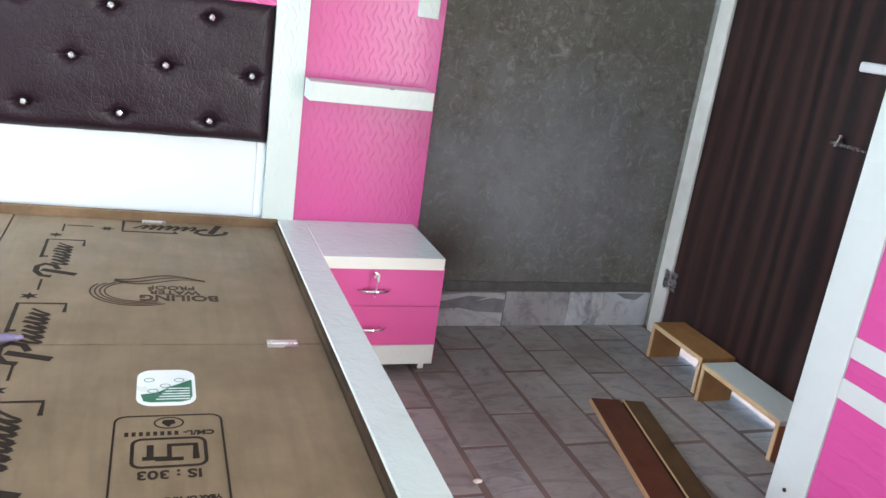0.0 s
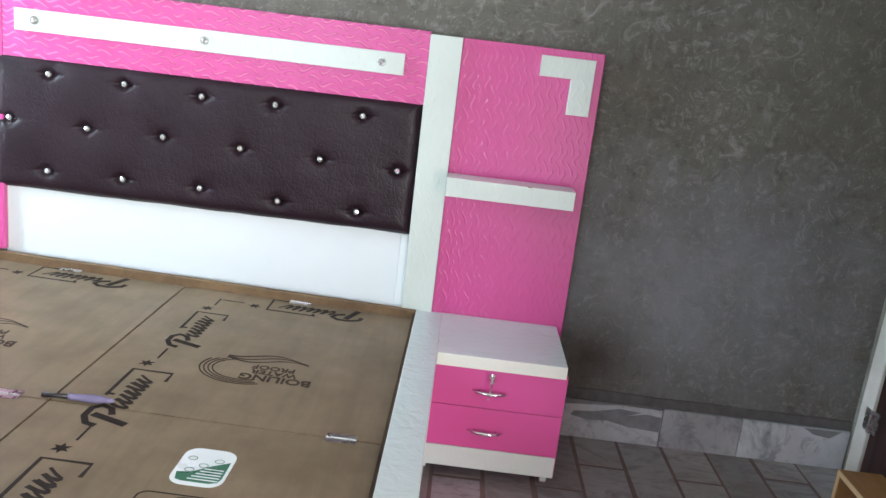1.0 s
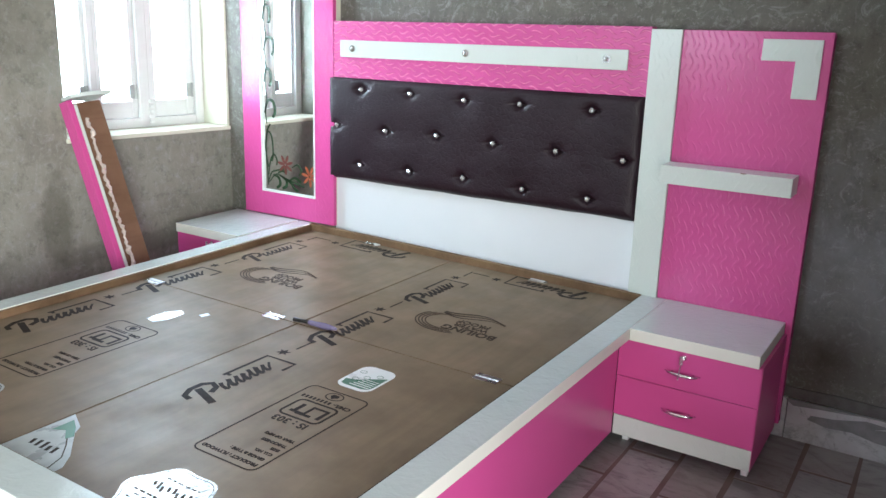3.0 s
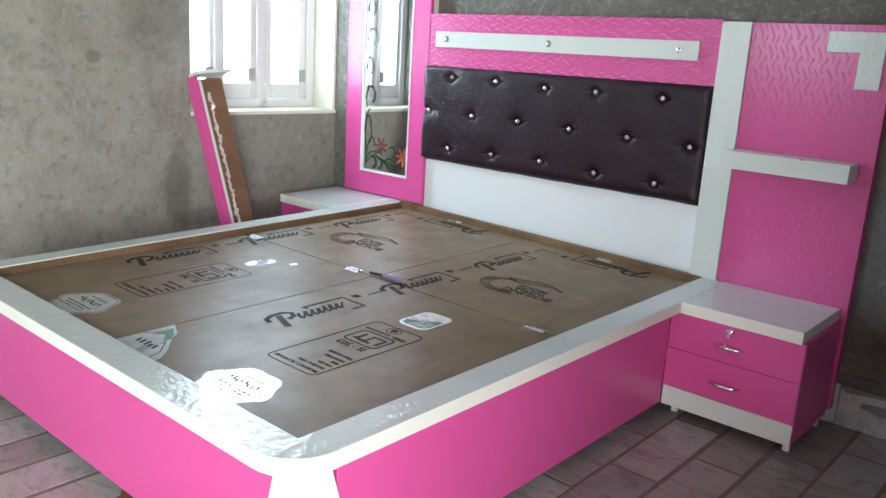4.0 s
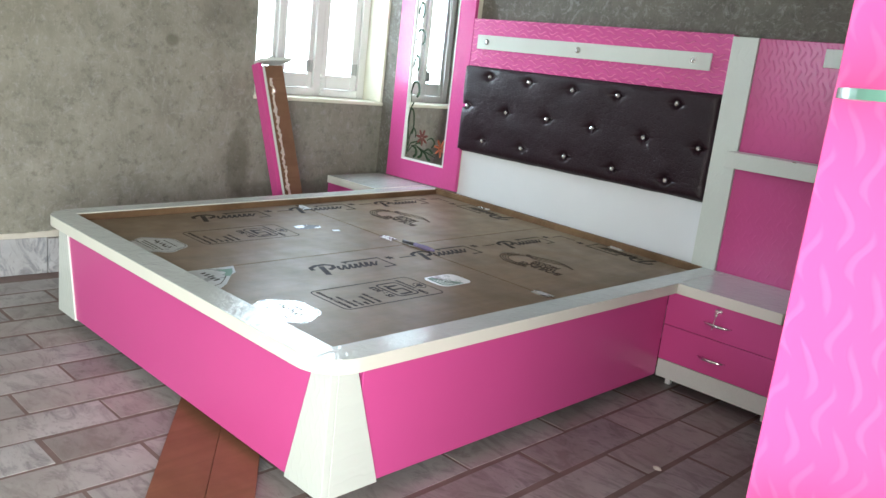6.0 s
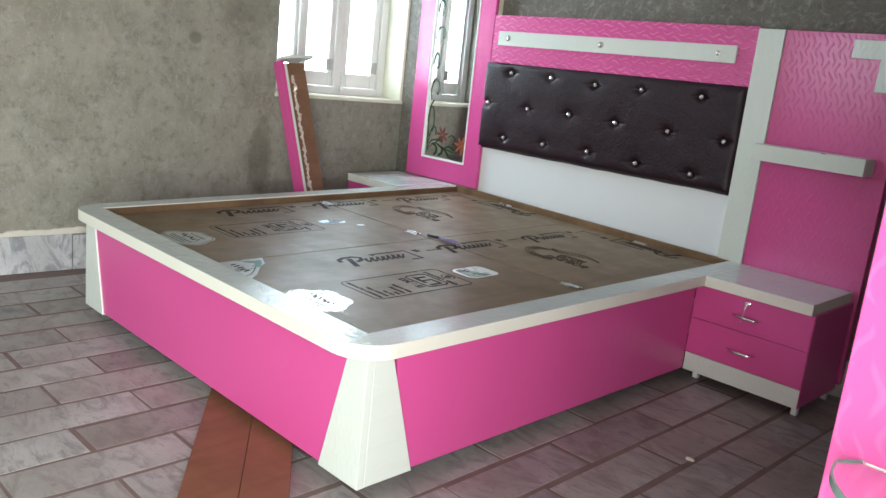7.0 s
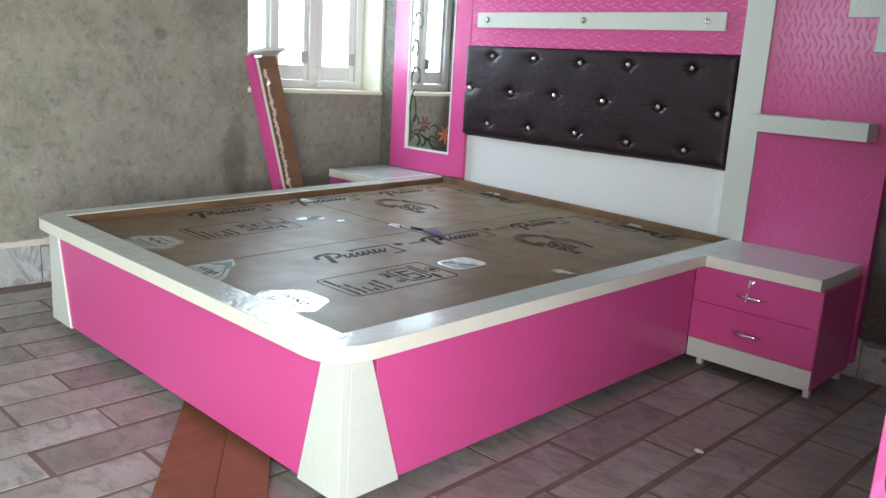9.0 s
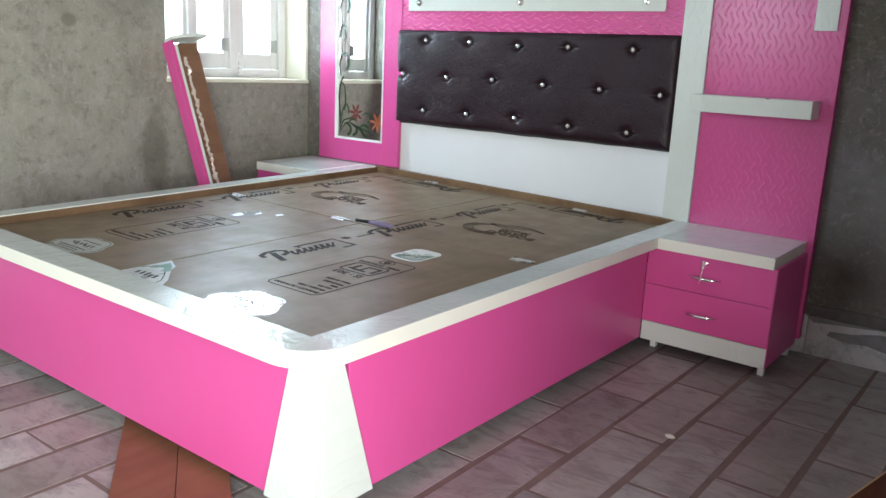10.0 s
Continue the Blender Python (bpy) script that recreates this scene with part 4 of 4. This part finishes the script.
def mark_logo(m, w):
    """The maker's mark as plain brush strokes, with its half frame and star."""
    u = w
    fat = 0.042 * u
    s = [ribbon([(-0.46 * u, -0.17 * u), (-0.42 * u, -0.06 * u), (-0.36 * u, 0.11 * u)], fat * 1.5, INK, m),
         ribbon([(-0.52 * u, 0.02 * u), (-0.50 * u, 0.10 * u), (-0.40 * u, 0.155 * u), (-0.28 * u, 0.155 * u), (-0.215 * u, 0.10 * u), (-0.25 * u, 0.02 * u), (-0.34 * u, -0.02 * u)], fat * 1.2, INK, m)]
    # a slanting scribble, thick on the way down and thin on the way up
    x = -0.22
    for k, (step, high) in enumerate(((0.085, 0.055), (0.080, 0.060), (0.070, 0.062), (0.080, 0.050), (0.070, 0.075), (0.075, 0.058), (0.080, 0.050))):
        s.append(ribbon([((x + 0.045) * u, high * u), ((x + 0.012) * u, 0.0), (x * u, -0.065 * u), ((x + 0.018) * u, -0.078 * u)], fat * (1.05 if k % 2 else 0.85), INK, m))
        s.append(ribbon([((x + 0.018) * u, -0.078 * u), ((x + 0.06) * u, -0.02 * u), ((x + step + 0.042) * u, (high - 0.004) * u)], fat * 0.55, INK, m))
        x += step
    s.append(ribbon([(-0.05 * u, 0.155 * u), (0.46 * u, 0.155 * u), (0.46 * u, -0.17 * u), (0.30 * u, -0.17 * u)], fat * 0.7, INK, m))
    s.append(ribbon([(-0.02 * u, 0.155 * u), (-0.02 * u, 0.10 * u)], fat * 0.7, INK, m))
    s.append(star(m @ pose(0.60 * u, 0.10 * u, 0), 0.068 * u))
    s.append(ribbon([(0.72 * u, 0.055 * u), (0.95 * u, 0.055 * u)], 0.018 * u, INK, m))
    return merge(*s)


def water_logo(m):
    s = []
    for k in range(4):
        r = 0.072 + 0.010 * k
        s.append(ribbon([(0.055 + r * math.cos(radians(a)), r * 0.80 * math.sin(radians(a))) for a in range(-60 + 10 * k, 125, 8)], 0.0035, INK, m))
    for k in range(3):
        s.append(ribbon([(0.11 - 0.20 * q, -0.062 - 0.012 * k + 0.016 * math.sin(q * 6.0 + 0.6 * k)) for q in [i / 14 for i in range(15)]], 0.0055, INK, m, lambda v: 1.3 - v))
    s.append(text_mesh("BOILING", 0.044, m @ pose(-0.030, 0.034, 0), bold=0.0012))
    s.append(text_mesh("WATER", 0.032, m @ pose(-0.020, 0.002, 0), bold=0.0008))
    s.append(text_mesh("PROOF", 0.032, m @ pose(-0.014, -0.026, 0), bold=0.0008))
    return merge(*s)


def standard_block(m):
    """Framed standards block, 0.18 wide and 0.40 long, top line first."""
    s = [outline_box(0.178, 0.405, 0.020, 0.0036, m), outline_box(0.116, 0.088, 0.016, 0.0060, m @ pose(0, -0.078, 0))]
    for line, y, size in (("PRODUCT : PLYWOOD", 0.178, 0.0150), ("GRADE & TYPE :", 0.152, 0.0135), ("C.U. NO.", 0.128, 0.0125), ("SIZE", 0.106, 0.0125), ("THICKNESS", 0.084, 0.0135), ("YEAR OF MFG", 0.058, 0.0135), ("IS : 303", -0.012, 0.034), ("CM/L-", -0.140, 0.020)):
        left = 0.0 if line in ("IS : 303", "PRODUCT : PLYWOOD") else -0.075
        s.append(text_mesh(line, size, m @ pose(left, y, 0), "CENTER" if left == 0 else "LEFT", bold=0.0007))
    for k in range(8):
        s.append(ribbon([(-0.012 + 0.0115 * k, -0.1335), (-0.012 + 0.0115 * k, -0.1465)], 0.0065, INK, m))
    # the mark inside the small frame, as plain strokes
    s.append(ribbon([(-0.042, -0.054), (-0.042, -0.100), (0.0, -0.100), (0.0, -0.060), (0.042, -0.060)], 0.011, INK, m))
    s.append(ribbon([(-0.022, -0.056), (0.022, -0.056)], 0.010, INK, m))
    s.append(ribbon([(0.030, -0.062), (0.030, -0.102)], 0.011, INK, m))
    s.append(ribbon([(0.024 * math.cos(a), -0.176 + 0.019 * math.sin(a)) for a in [q * 0.3307 for q in range(20)]], 0.003, INK, m))
    s.append(prism([(-0.009, -0.186), (0.009, -0.186), (0.012, -0.176), (0.006, -0.168), (0.0, -0.162), (-0.004, -0.170), (-0.011, -0.174)], 0, INK, m))
    return merge(*s)


def print_half(shift, front, rear):
    def st(name, bm, owner, label, material=ink):
        part(name, bm, material, owner, label)
    st("stamp", mark_logo(stamp_frame(-0.675 + shift, -1.385, 90), 0.335), front, "black brush-script maker's mark")
    st("stamp", mark_logo(stamp_frame(-0.680 + shift, -0.898, 90), 0.330), rear, "black brush-script maker's mark")
    st("stamp", mark_logo(stamp_frame(-0.672 + shift, -0.402, 90), 0.310), rear, "black brush-script maker's mark")
    st("stamp", mark_logo(stamp_frame(-0.367 + shift, -0.098, 180), 0.330), rear, "black brush-script maker's mark")
    st("stamp", water_logo(stamp_frame(-0.392 + shift, -0.655, 180) @ Matrix.Scale(1.18, 4)), rear, "faded boiling water proof print", faded_ink)
    st("stamp", standard_block(stamp_frame(-0.388 + shift, -1.511, 180) @ Matrix.Diagonal((1.10, 1.04, 1, 1))), front, "framed standards print IS : 303")


SHIFT = -0.830
print_half(0.0, lids["rf"], lids["rb"])
print_half(SHIFT, lids["lf"], lids["lb"])


def flat_label(outline, material, owner, label, z=0.0003, thick=0.0006, name="sticker"):
    return part(name, prism(outline, LID + z, LID + z + thick), material, owner, label)


def rounded(cx, cy, w, h, r, turn=0):
    pts = []
    for sx, sy, a in ((1, 1, 0), (-1, 1, 90), (-1, -1, 180), (1, -1, 270)):
        pts += arc(sx * (w / 2 - r), sy * (h / 2 - r), r, a, a + 90, 5)
    c, s = math.cos(radians(turn)), math.sin(radians(turn))
    return [(cx + c * x - s * y, cy + s * x + c * y) for x, y in pts]


def small_label(cx, cy, owner):
    s = flat_label(rounded(cx, cy, 0.116, 0.154, 0.032), label_white, owner, "glossy white and green instruction sticker")
    g = [(cx - 0.050, cy - 0.030), (cx - 0.044, cy - 0.058), (cx - 0.030, cy - 0.063), (cx + 0.030, cy - 0.063), (cx + 0.046, cy - 0.056), (cx + 0.051, cy - 0.040), (cx + 0.051, cy + 0.030), (cx + 0.010, cy + 0.002), (cx - 0.020, cy - 0.026)]
    part("green_field", prism(g, LID + 0.001, LID + 0.0014), label_green, s)
    rows = merge(*[ribbon([(cx - 0.020 + 0.006 * k, cy - 0.052 + 0.011 * k), (cx + 0.046, cy - 0.052 + 0.011 * k)], 0.0035, 0.0003, Matrix.Translation((0, 0, LID + 0.0015))) for k in range(5)])
    part("small_print", rows, label_white, s)
    rings = merge(*[ribbon([(x + 0.010 * math.cos(a), y + 0.008 * math.sin(a)) for a in [q * 0.524 for q in range(13)]], 0.0016, 0.0003, Matrix.Translation((0, 0, LID + 0.0016))) for x, y in ((cx - 0.026, cy - 0.018), (cx - 0.002, cy + 0.004), (cx + 0.026, cy + 0.028), (cx - 0.034, cy + 0.030))])
    part("icon_ring", rings, label_green, s)


def badge(cx, cy, owner, paper=None):
    pts = []
    for k in range(48):
        a = 2 * math.pi * k / 48
        r = 1.0 + 0.06 * math.cos(6 * a)
        pts.append((cx + 0.108 * r * math.cos(a), max(BY0 + 0.010, cy + 0.100 * r * math.sin(a))))
    s = flat_label(pts, paper or foil, owner, "large dull grey-white badge sticker" if paper else "large silver badge sticker")
    inner = [(cx + (x - cx) * 0.93, cy + (y - cy) * 0.93) for x, y in pts]
    part("printed_border", ribbon(inner + inner[:1], 0.0022, 0.0003, Matrix.Translation((0, 0, LID + 0.001))), faded_ink, s, "thin dark border")
    at = Matrix.Translation((0, 0, LID + 0.001))
    bars = [ribbon([(cx - 0.060 + 0.015 * k, cy + 0.030 + 0.006 * math.sin(2.1 * k)), (cx - 0.050 + 0.015 * k, cy + 0.012 + 0.006 * math.cos(1.7 * k))], 0.007, 0.0003, at) for k in range(8)]
    for r, (y, w, h) in enumerate(((-0.012, 0.075, 0.006), (-0.026, 0.060, 0.005), (-0.040, 0.068, 0.004), (0.052, 0.050, 0.005))):
        x = cx - w
        k = 0
        while x < cx + w:
            step = 0.010 + 0.008 * ((k * 7 + r * 3) % 4) / 3
            bars.append(ribbon([(x, cy + y), (min(x + step, cx + w), cy + y)], h, 0.0003, at))
            x += step + 0.005
            k += 1
    part("print", merge(*bars), faded_ink, s, "grey printed bars")


small_label(-0.392, -1.185, lids["rf"])
badge(-0.366, -1.895, lids["rf"])
# same badge in dull grey paper instead of foil
badge(-1.185, -1.885, lids["lf"], label_grey)
wedge = flat_label([(-0.838, -1.978), (-0.838, -1.780), (-0.770, -1.812), (-0.752, -1.838), (-0.715, -1.868), (-0.668, -1.905), (-0.635, -1.945), (-0.632, -1.978)], label_grey, lids["rf"], "torn white quarter-round label with green corner")
part("green_field", prism([(-0.812, -1.800), (-0.812, -1.858), (-0.782, -1.842), (-0.745, -1.868), (-0.738, -1.850), (-0.772, -1.822)], LID + 0.001, LID + 0.0014), label_green, wedge)
part("printed_border", ribbon([(-0.762, -1.850), (-0.715, -1.885), (-0.675, -1.922), (-0.655, -1.972)], 0.003, 0.0003, Matrix.Translation((0, 0, LID + 0.001))), faded_ink, wedge)
part("print", merge(*[ribbon([(-0.800 + 0.020 * k, -1.905 + 0.004 * (k % 3)), (-0.792 + 0.020 * k, -1.925)], 0.009, 0.0003, Matrix.Translation((0, 0, LID + 0.001))) for k in range(5)]), ink, wedge, "dark printed bars")
flat_label([(-1.262, -1.240), (-1.215, -1.255), (-1.195, -1.210), (-1.200, -1.140), (-1.235, -1.125), (-1.262, -1.170)], foil, lids["lf"], "crumpled silver foil scrap")
flat_label([(-1.150, -1.120), (-1.130, -1.127), (-1.122, -1.098), (-1.142, -1.090)], label_white, lids["lf"], "torn paper scrap")


def lid_hinge(x, y, owner):
    b = bmesh.new()
    z = LID + 0.0004
    add_box(b, x - 0.037, x + 0.037, y - 0.020, y - 0.003, z, z + 0.0018)
    add_box(b, x - 0.037, x + 0.037, y + 0.003, y + 0.020, z, z + 0.0018)
    cyl(b, 0.0032, 0.074, pose(x, y, z + 0.002, 0, 90), 10)
    h = part("hinge", b, steel, owner, "zinc-plated butt hinge")


for x, y, o in ((-0.124, SEAM_Y, "rb"), (-0.950, SEAM_Y, "lb"), (-1.560, SEAM_Y, "lb"), (-0.425, LID_BACK - 0.004, "rb"), (-1.255, LID_BACK - 0.004, "lb")):
    lid_hinge(x, y, lids[o])


def screwdriver():
    t = thing("screwdriver", "screwdriver with violet handle lying on the lids", "screwdriver", (-0.76, -0.967, LID))
    a, b = Vector((-0.690, -0.962, LID + 0.011)), Vector((-0.800, -0.969, LID + 0.011))
    c = Vector((-0.862, -0.972, LID + 0.009))
    n = 10
    part("handle", tube([a.lerp(b, i / n) for i in range(n + 1)], [0.004, 0.0065, 0.008, 0.0095, 0.0105, 0.0105, 0.010, 0.009, 0.008, 0.009, 0.007], 10), violet_plastic, t, "clear violet plastic handle", True)
    part("shaft", tube([b, b.lerp(c, 0.5), c], [0.0065, 0.0060, 0.0075], 8), dark_metal, t, "steel shaft", True)
    return t


driver = screwdriver()


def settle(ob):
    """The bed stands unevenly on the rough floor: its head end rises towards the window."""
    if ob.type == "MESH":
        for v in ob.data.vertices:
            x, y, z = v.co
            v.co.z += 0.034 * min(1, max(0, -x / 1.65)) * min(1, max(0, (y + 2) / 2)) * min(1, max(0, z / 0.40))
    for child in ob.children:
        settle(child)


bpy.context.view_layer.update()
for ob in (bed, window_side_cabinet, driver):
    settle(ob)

# ---- skirting and floor tiles, pieces laid one by one ----
def piece_mesh(name, w, l, t, material, bevel=0.0):
    me = bpy.data.meshes.new(name)
    b = boxed(-w / 2, w / 2, -l / 2, l / 2, -t, 0, bevel, segments=1)
    b.to_mesh(me)
    b.free()
    me.materials.append(material)
    return me


rng = random.Random(21)
floor_ob = bpy.data.objects["floor"]
PX, X0 = 0.168, 0.108
# where one cross joint lies in each row of tiles, and the length of the row's tiles
JOINT = {-13: -2.43, -12: -2.196, -11: -2.42, -10: -2.205, -9: -2.425, -8: -2.213, -7: -2.42, -6: -2.21, -5: -2.453, -4: -2.226, -3: -2.458, -2: -2.20,
         -1: -1.055, 0: -1.310, 1: -1.075, 2: -0.850, 3: -0.665, 4: -0.860, 5: -0.690, 6: -0.400}
tile_me = {}
half_bm = []
count = 0
for i in range(-14, 9):
    xa = X0 + (0.1668 if i < 0 else 0.1690) * i
    xc = xa + PX / 2
    if xc < -2.33 or xc > RIGHT - 0.02:
        continue
    PY = 0.490 if i > 1 else 0.472
    off = JOINT.get(i, -0.85 if i % 2 == 0 else -0.60)
    for j in range(-10, 8):
        yc = off + PY * (j + 0.5)
        if yc - PY / 2 > BACK or yc < REAR + 0.1:
            continue
        near = yc > -3.6 and not (-1.5 < xc < -0.15 and -1.75 < yc < 0)
        jx, jy, rz = rng.uniform(-0.002, 0.002), rng.uniform(-0.004, 0.004), rng.uniform(-0.7, 0.7)
        z = rng.uniform(-0.0009, 0.0)
        y0, y1 = yc - PY / 2, min(yc + PY / 2, BACK - 0.004)
        if y1 - y0 < 0.06:
            continue
        if y1 - y0 < PY - 0.02:
            me = piece_mesh("tile", PX - 0.013, y1 - y0 - 0.011, 0.03, tile_marble)
        else:
            gap = rng.choice((0.013, 0.017, 0.023))
            me = tile_me.setdefault((PY, gap), piece_mesh("tile", PX - gap, PY - 0.014, 0.03, tile_marble))
        if near and count < 299:
            ob = new("tile", me)
            count += 1
            ob.parent = floor_ob
            ob.matrix_basis = pose(xc + jx, (y0 + y1) / 2 + jy, z, rng.uniform(-0.12, 0.12), rng.uniform(-0.2, 0.2), rz)
        else:
            b = bmesh.new()
            b.from_mesh(me)
            b.transform(pose(xc + jx, (y0 + y1) / 2 + jy, z, 0, 0, rz))
            half_bm.append(b)
rest = merge(*half_bm)
ob = part("tile_rest", rest, tile_marble, floor_ob)
tagged(ob, kind="stuff")

north = thing("baseboard", "grey-white veined marble skirting slabs", "skirting", (0.6, BACK, 0), kind="structure")
SLABS = (-2.22, -1.75, -1.28, -0.81, -0.34, 0.13, 0.53, 0.94, 1.235, RIGHT - 0.005)
for a, b in zip(SLABS, SLABS[1:]):
    part("slab", boxed(a + 0.0015, b - 0.0015, BACK - 0.016, BACK - 0.001, 0.0, 0.150 + rng.uniform(-0.004, 0.004), 0.0015), skirt_marble, north)
for pts in (((0.60, 0.090), (0.66, 0.076), (0.74, 0.082), (0.82, 0.066), (0.935, 0.060), (0.936, 0.118), (0.88, 0.124), (0.80, 0.108), (0.86, 0.128), (0.78, 0.134), (0.68, 0.112), (0.61, 0.106)),
            ((0.52, 0.150), (0.55, 0.128), (0.63, 0.136), (0.72, 0.142), (0.79, 0.150)), ((1.46, 0.150), (1.50, 0.128), (1.56, 0.120), (1.60, 0.150))):
    part("cement_smear", prism(pts, 0.0162, 0.0178, Matrix(((1, 0, 0, 0), (0, 0, -1, BACK), (0, 1, 0, 0), (0, 0, 0, 1)))), grey_cement, north, "smear of grey cement")
top, x = [], RIGHT - 0.008
while x > -2.2:
    top.append((x, 0.192 + 0.006 * noise.noise((x * 5, 0, 0)) + 0.003 * noise.noise((x * 31, 1, 0))))
    x -= 0.03
band = prism([(-2.2, 0.1555), (RIGHT - 0.008, 0.1555)] + top, 0.001, 0.009, Matrix(((1, 0, 0, 0), (0, 0, -1, BACK), (0, 1, 0, 0), (0, 0, 0, 1))))
part("cement_band", band, dark_cement, north, "rough dark cement ledge above the slabs")
west = thing("baseboard", "grey-white veined marble skirting slabs with cement smears", "skirting", (-2.3, -1.5, 0), kind="structure")
y = -0.02
while y > REAR + 0.1:
    part("slab", boxed(0.001, 0.016, y - 0.468, y, 0.0, 0.168 + rng.uniform(-0.004, 0.004), 0.0015, WL), skirt_marble, west)
    y -= 0.472
top, y = [], REAR + 0.2
while y < -0.9:
    top.append((y, 0.196 + 0.022 * noise.noise((y * 6, 2, 0)) + 0.010 * noise.noise((y * 27, 5, 0))))
    y += 0.02
along = WL @ Matrix(((0, 0, 1, 0), (1, 0, 0, 0), (0, 1, 0, 0), (0, 0, 0, 1)))
part("cement_band", prism([(top[-1][0], 0.172), (top[0][0], 0.172)] + top, 0.001, 0.013, along), jamb_paint, west, "crumbly pale cement on top of the slabs")
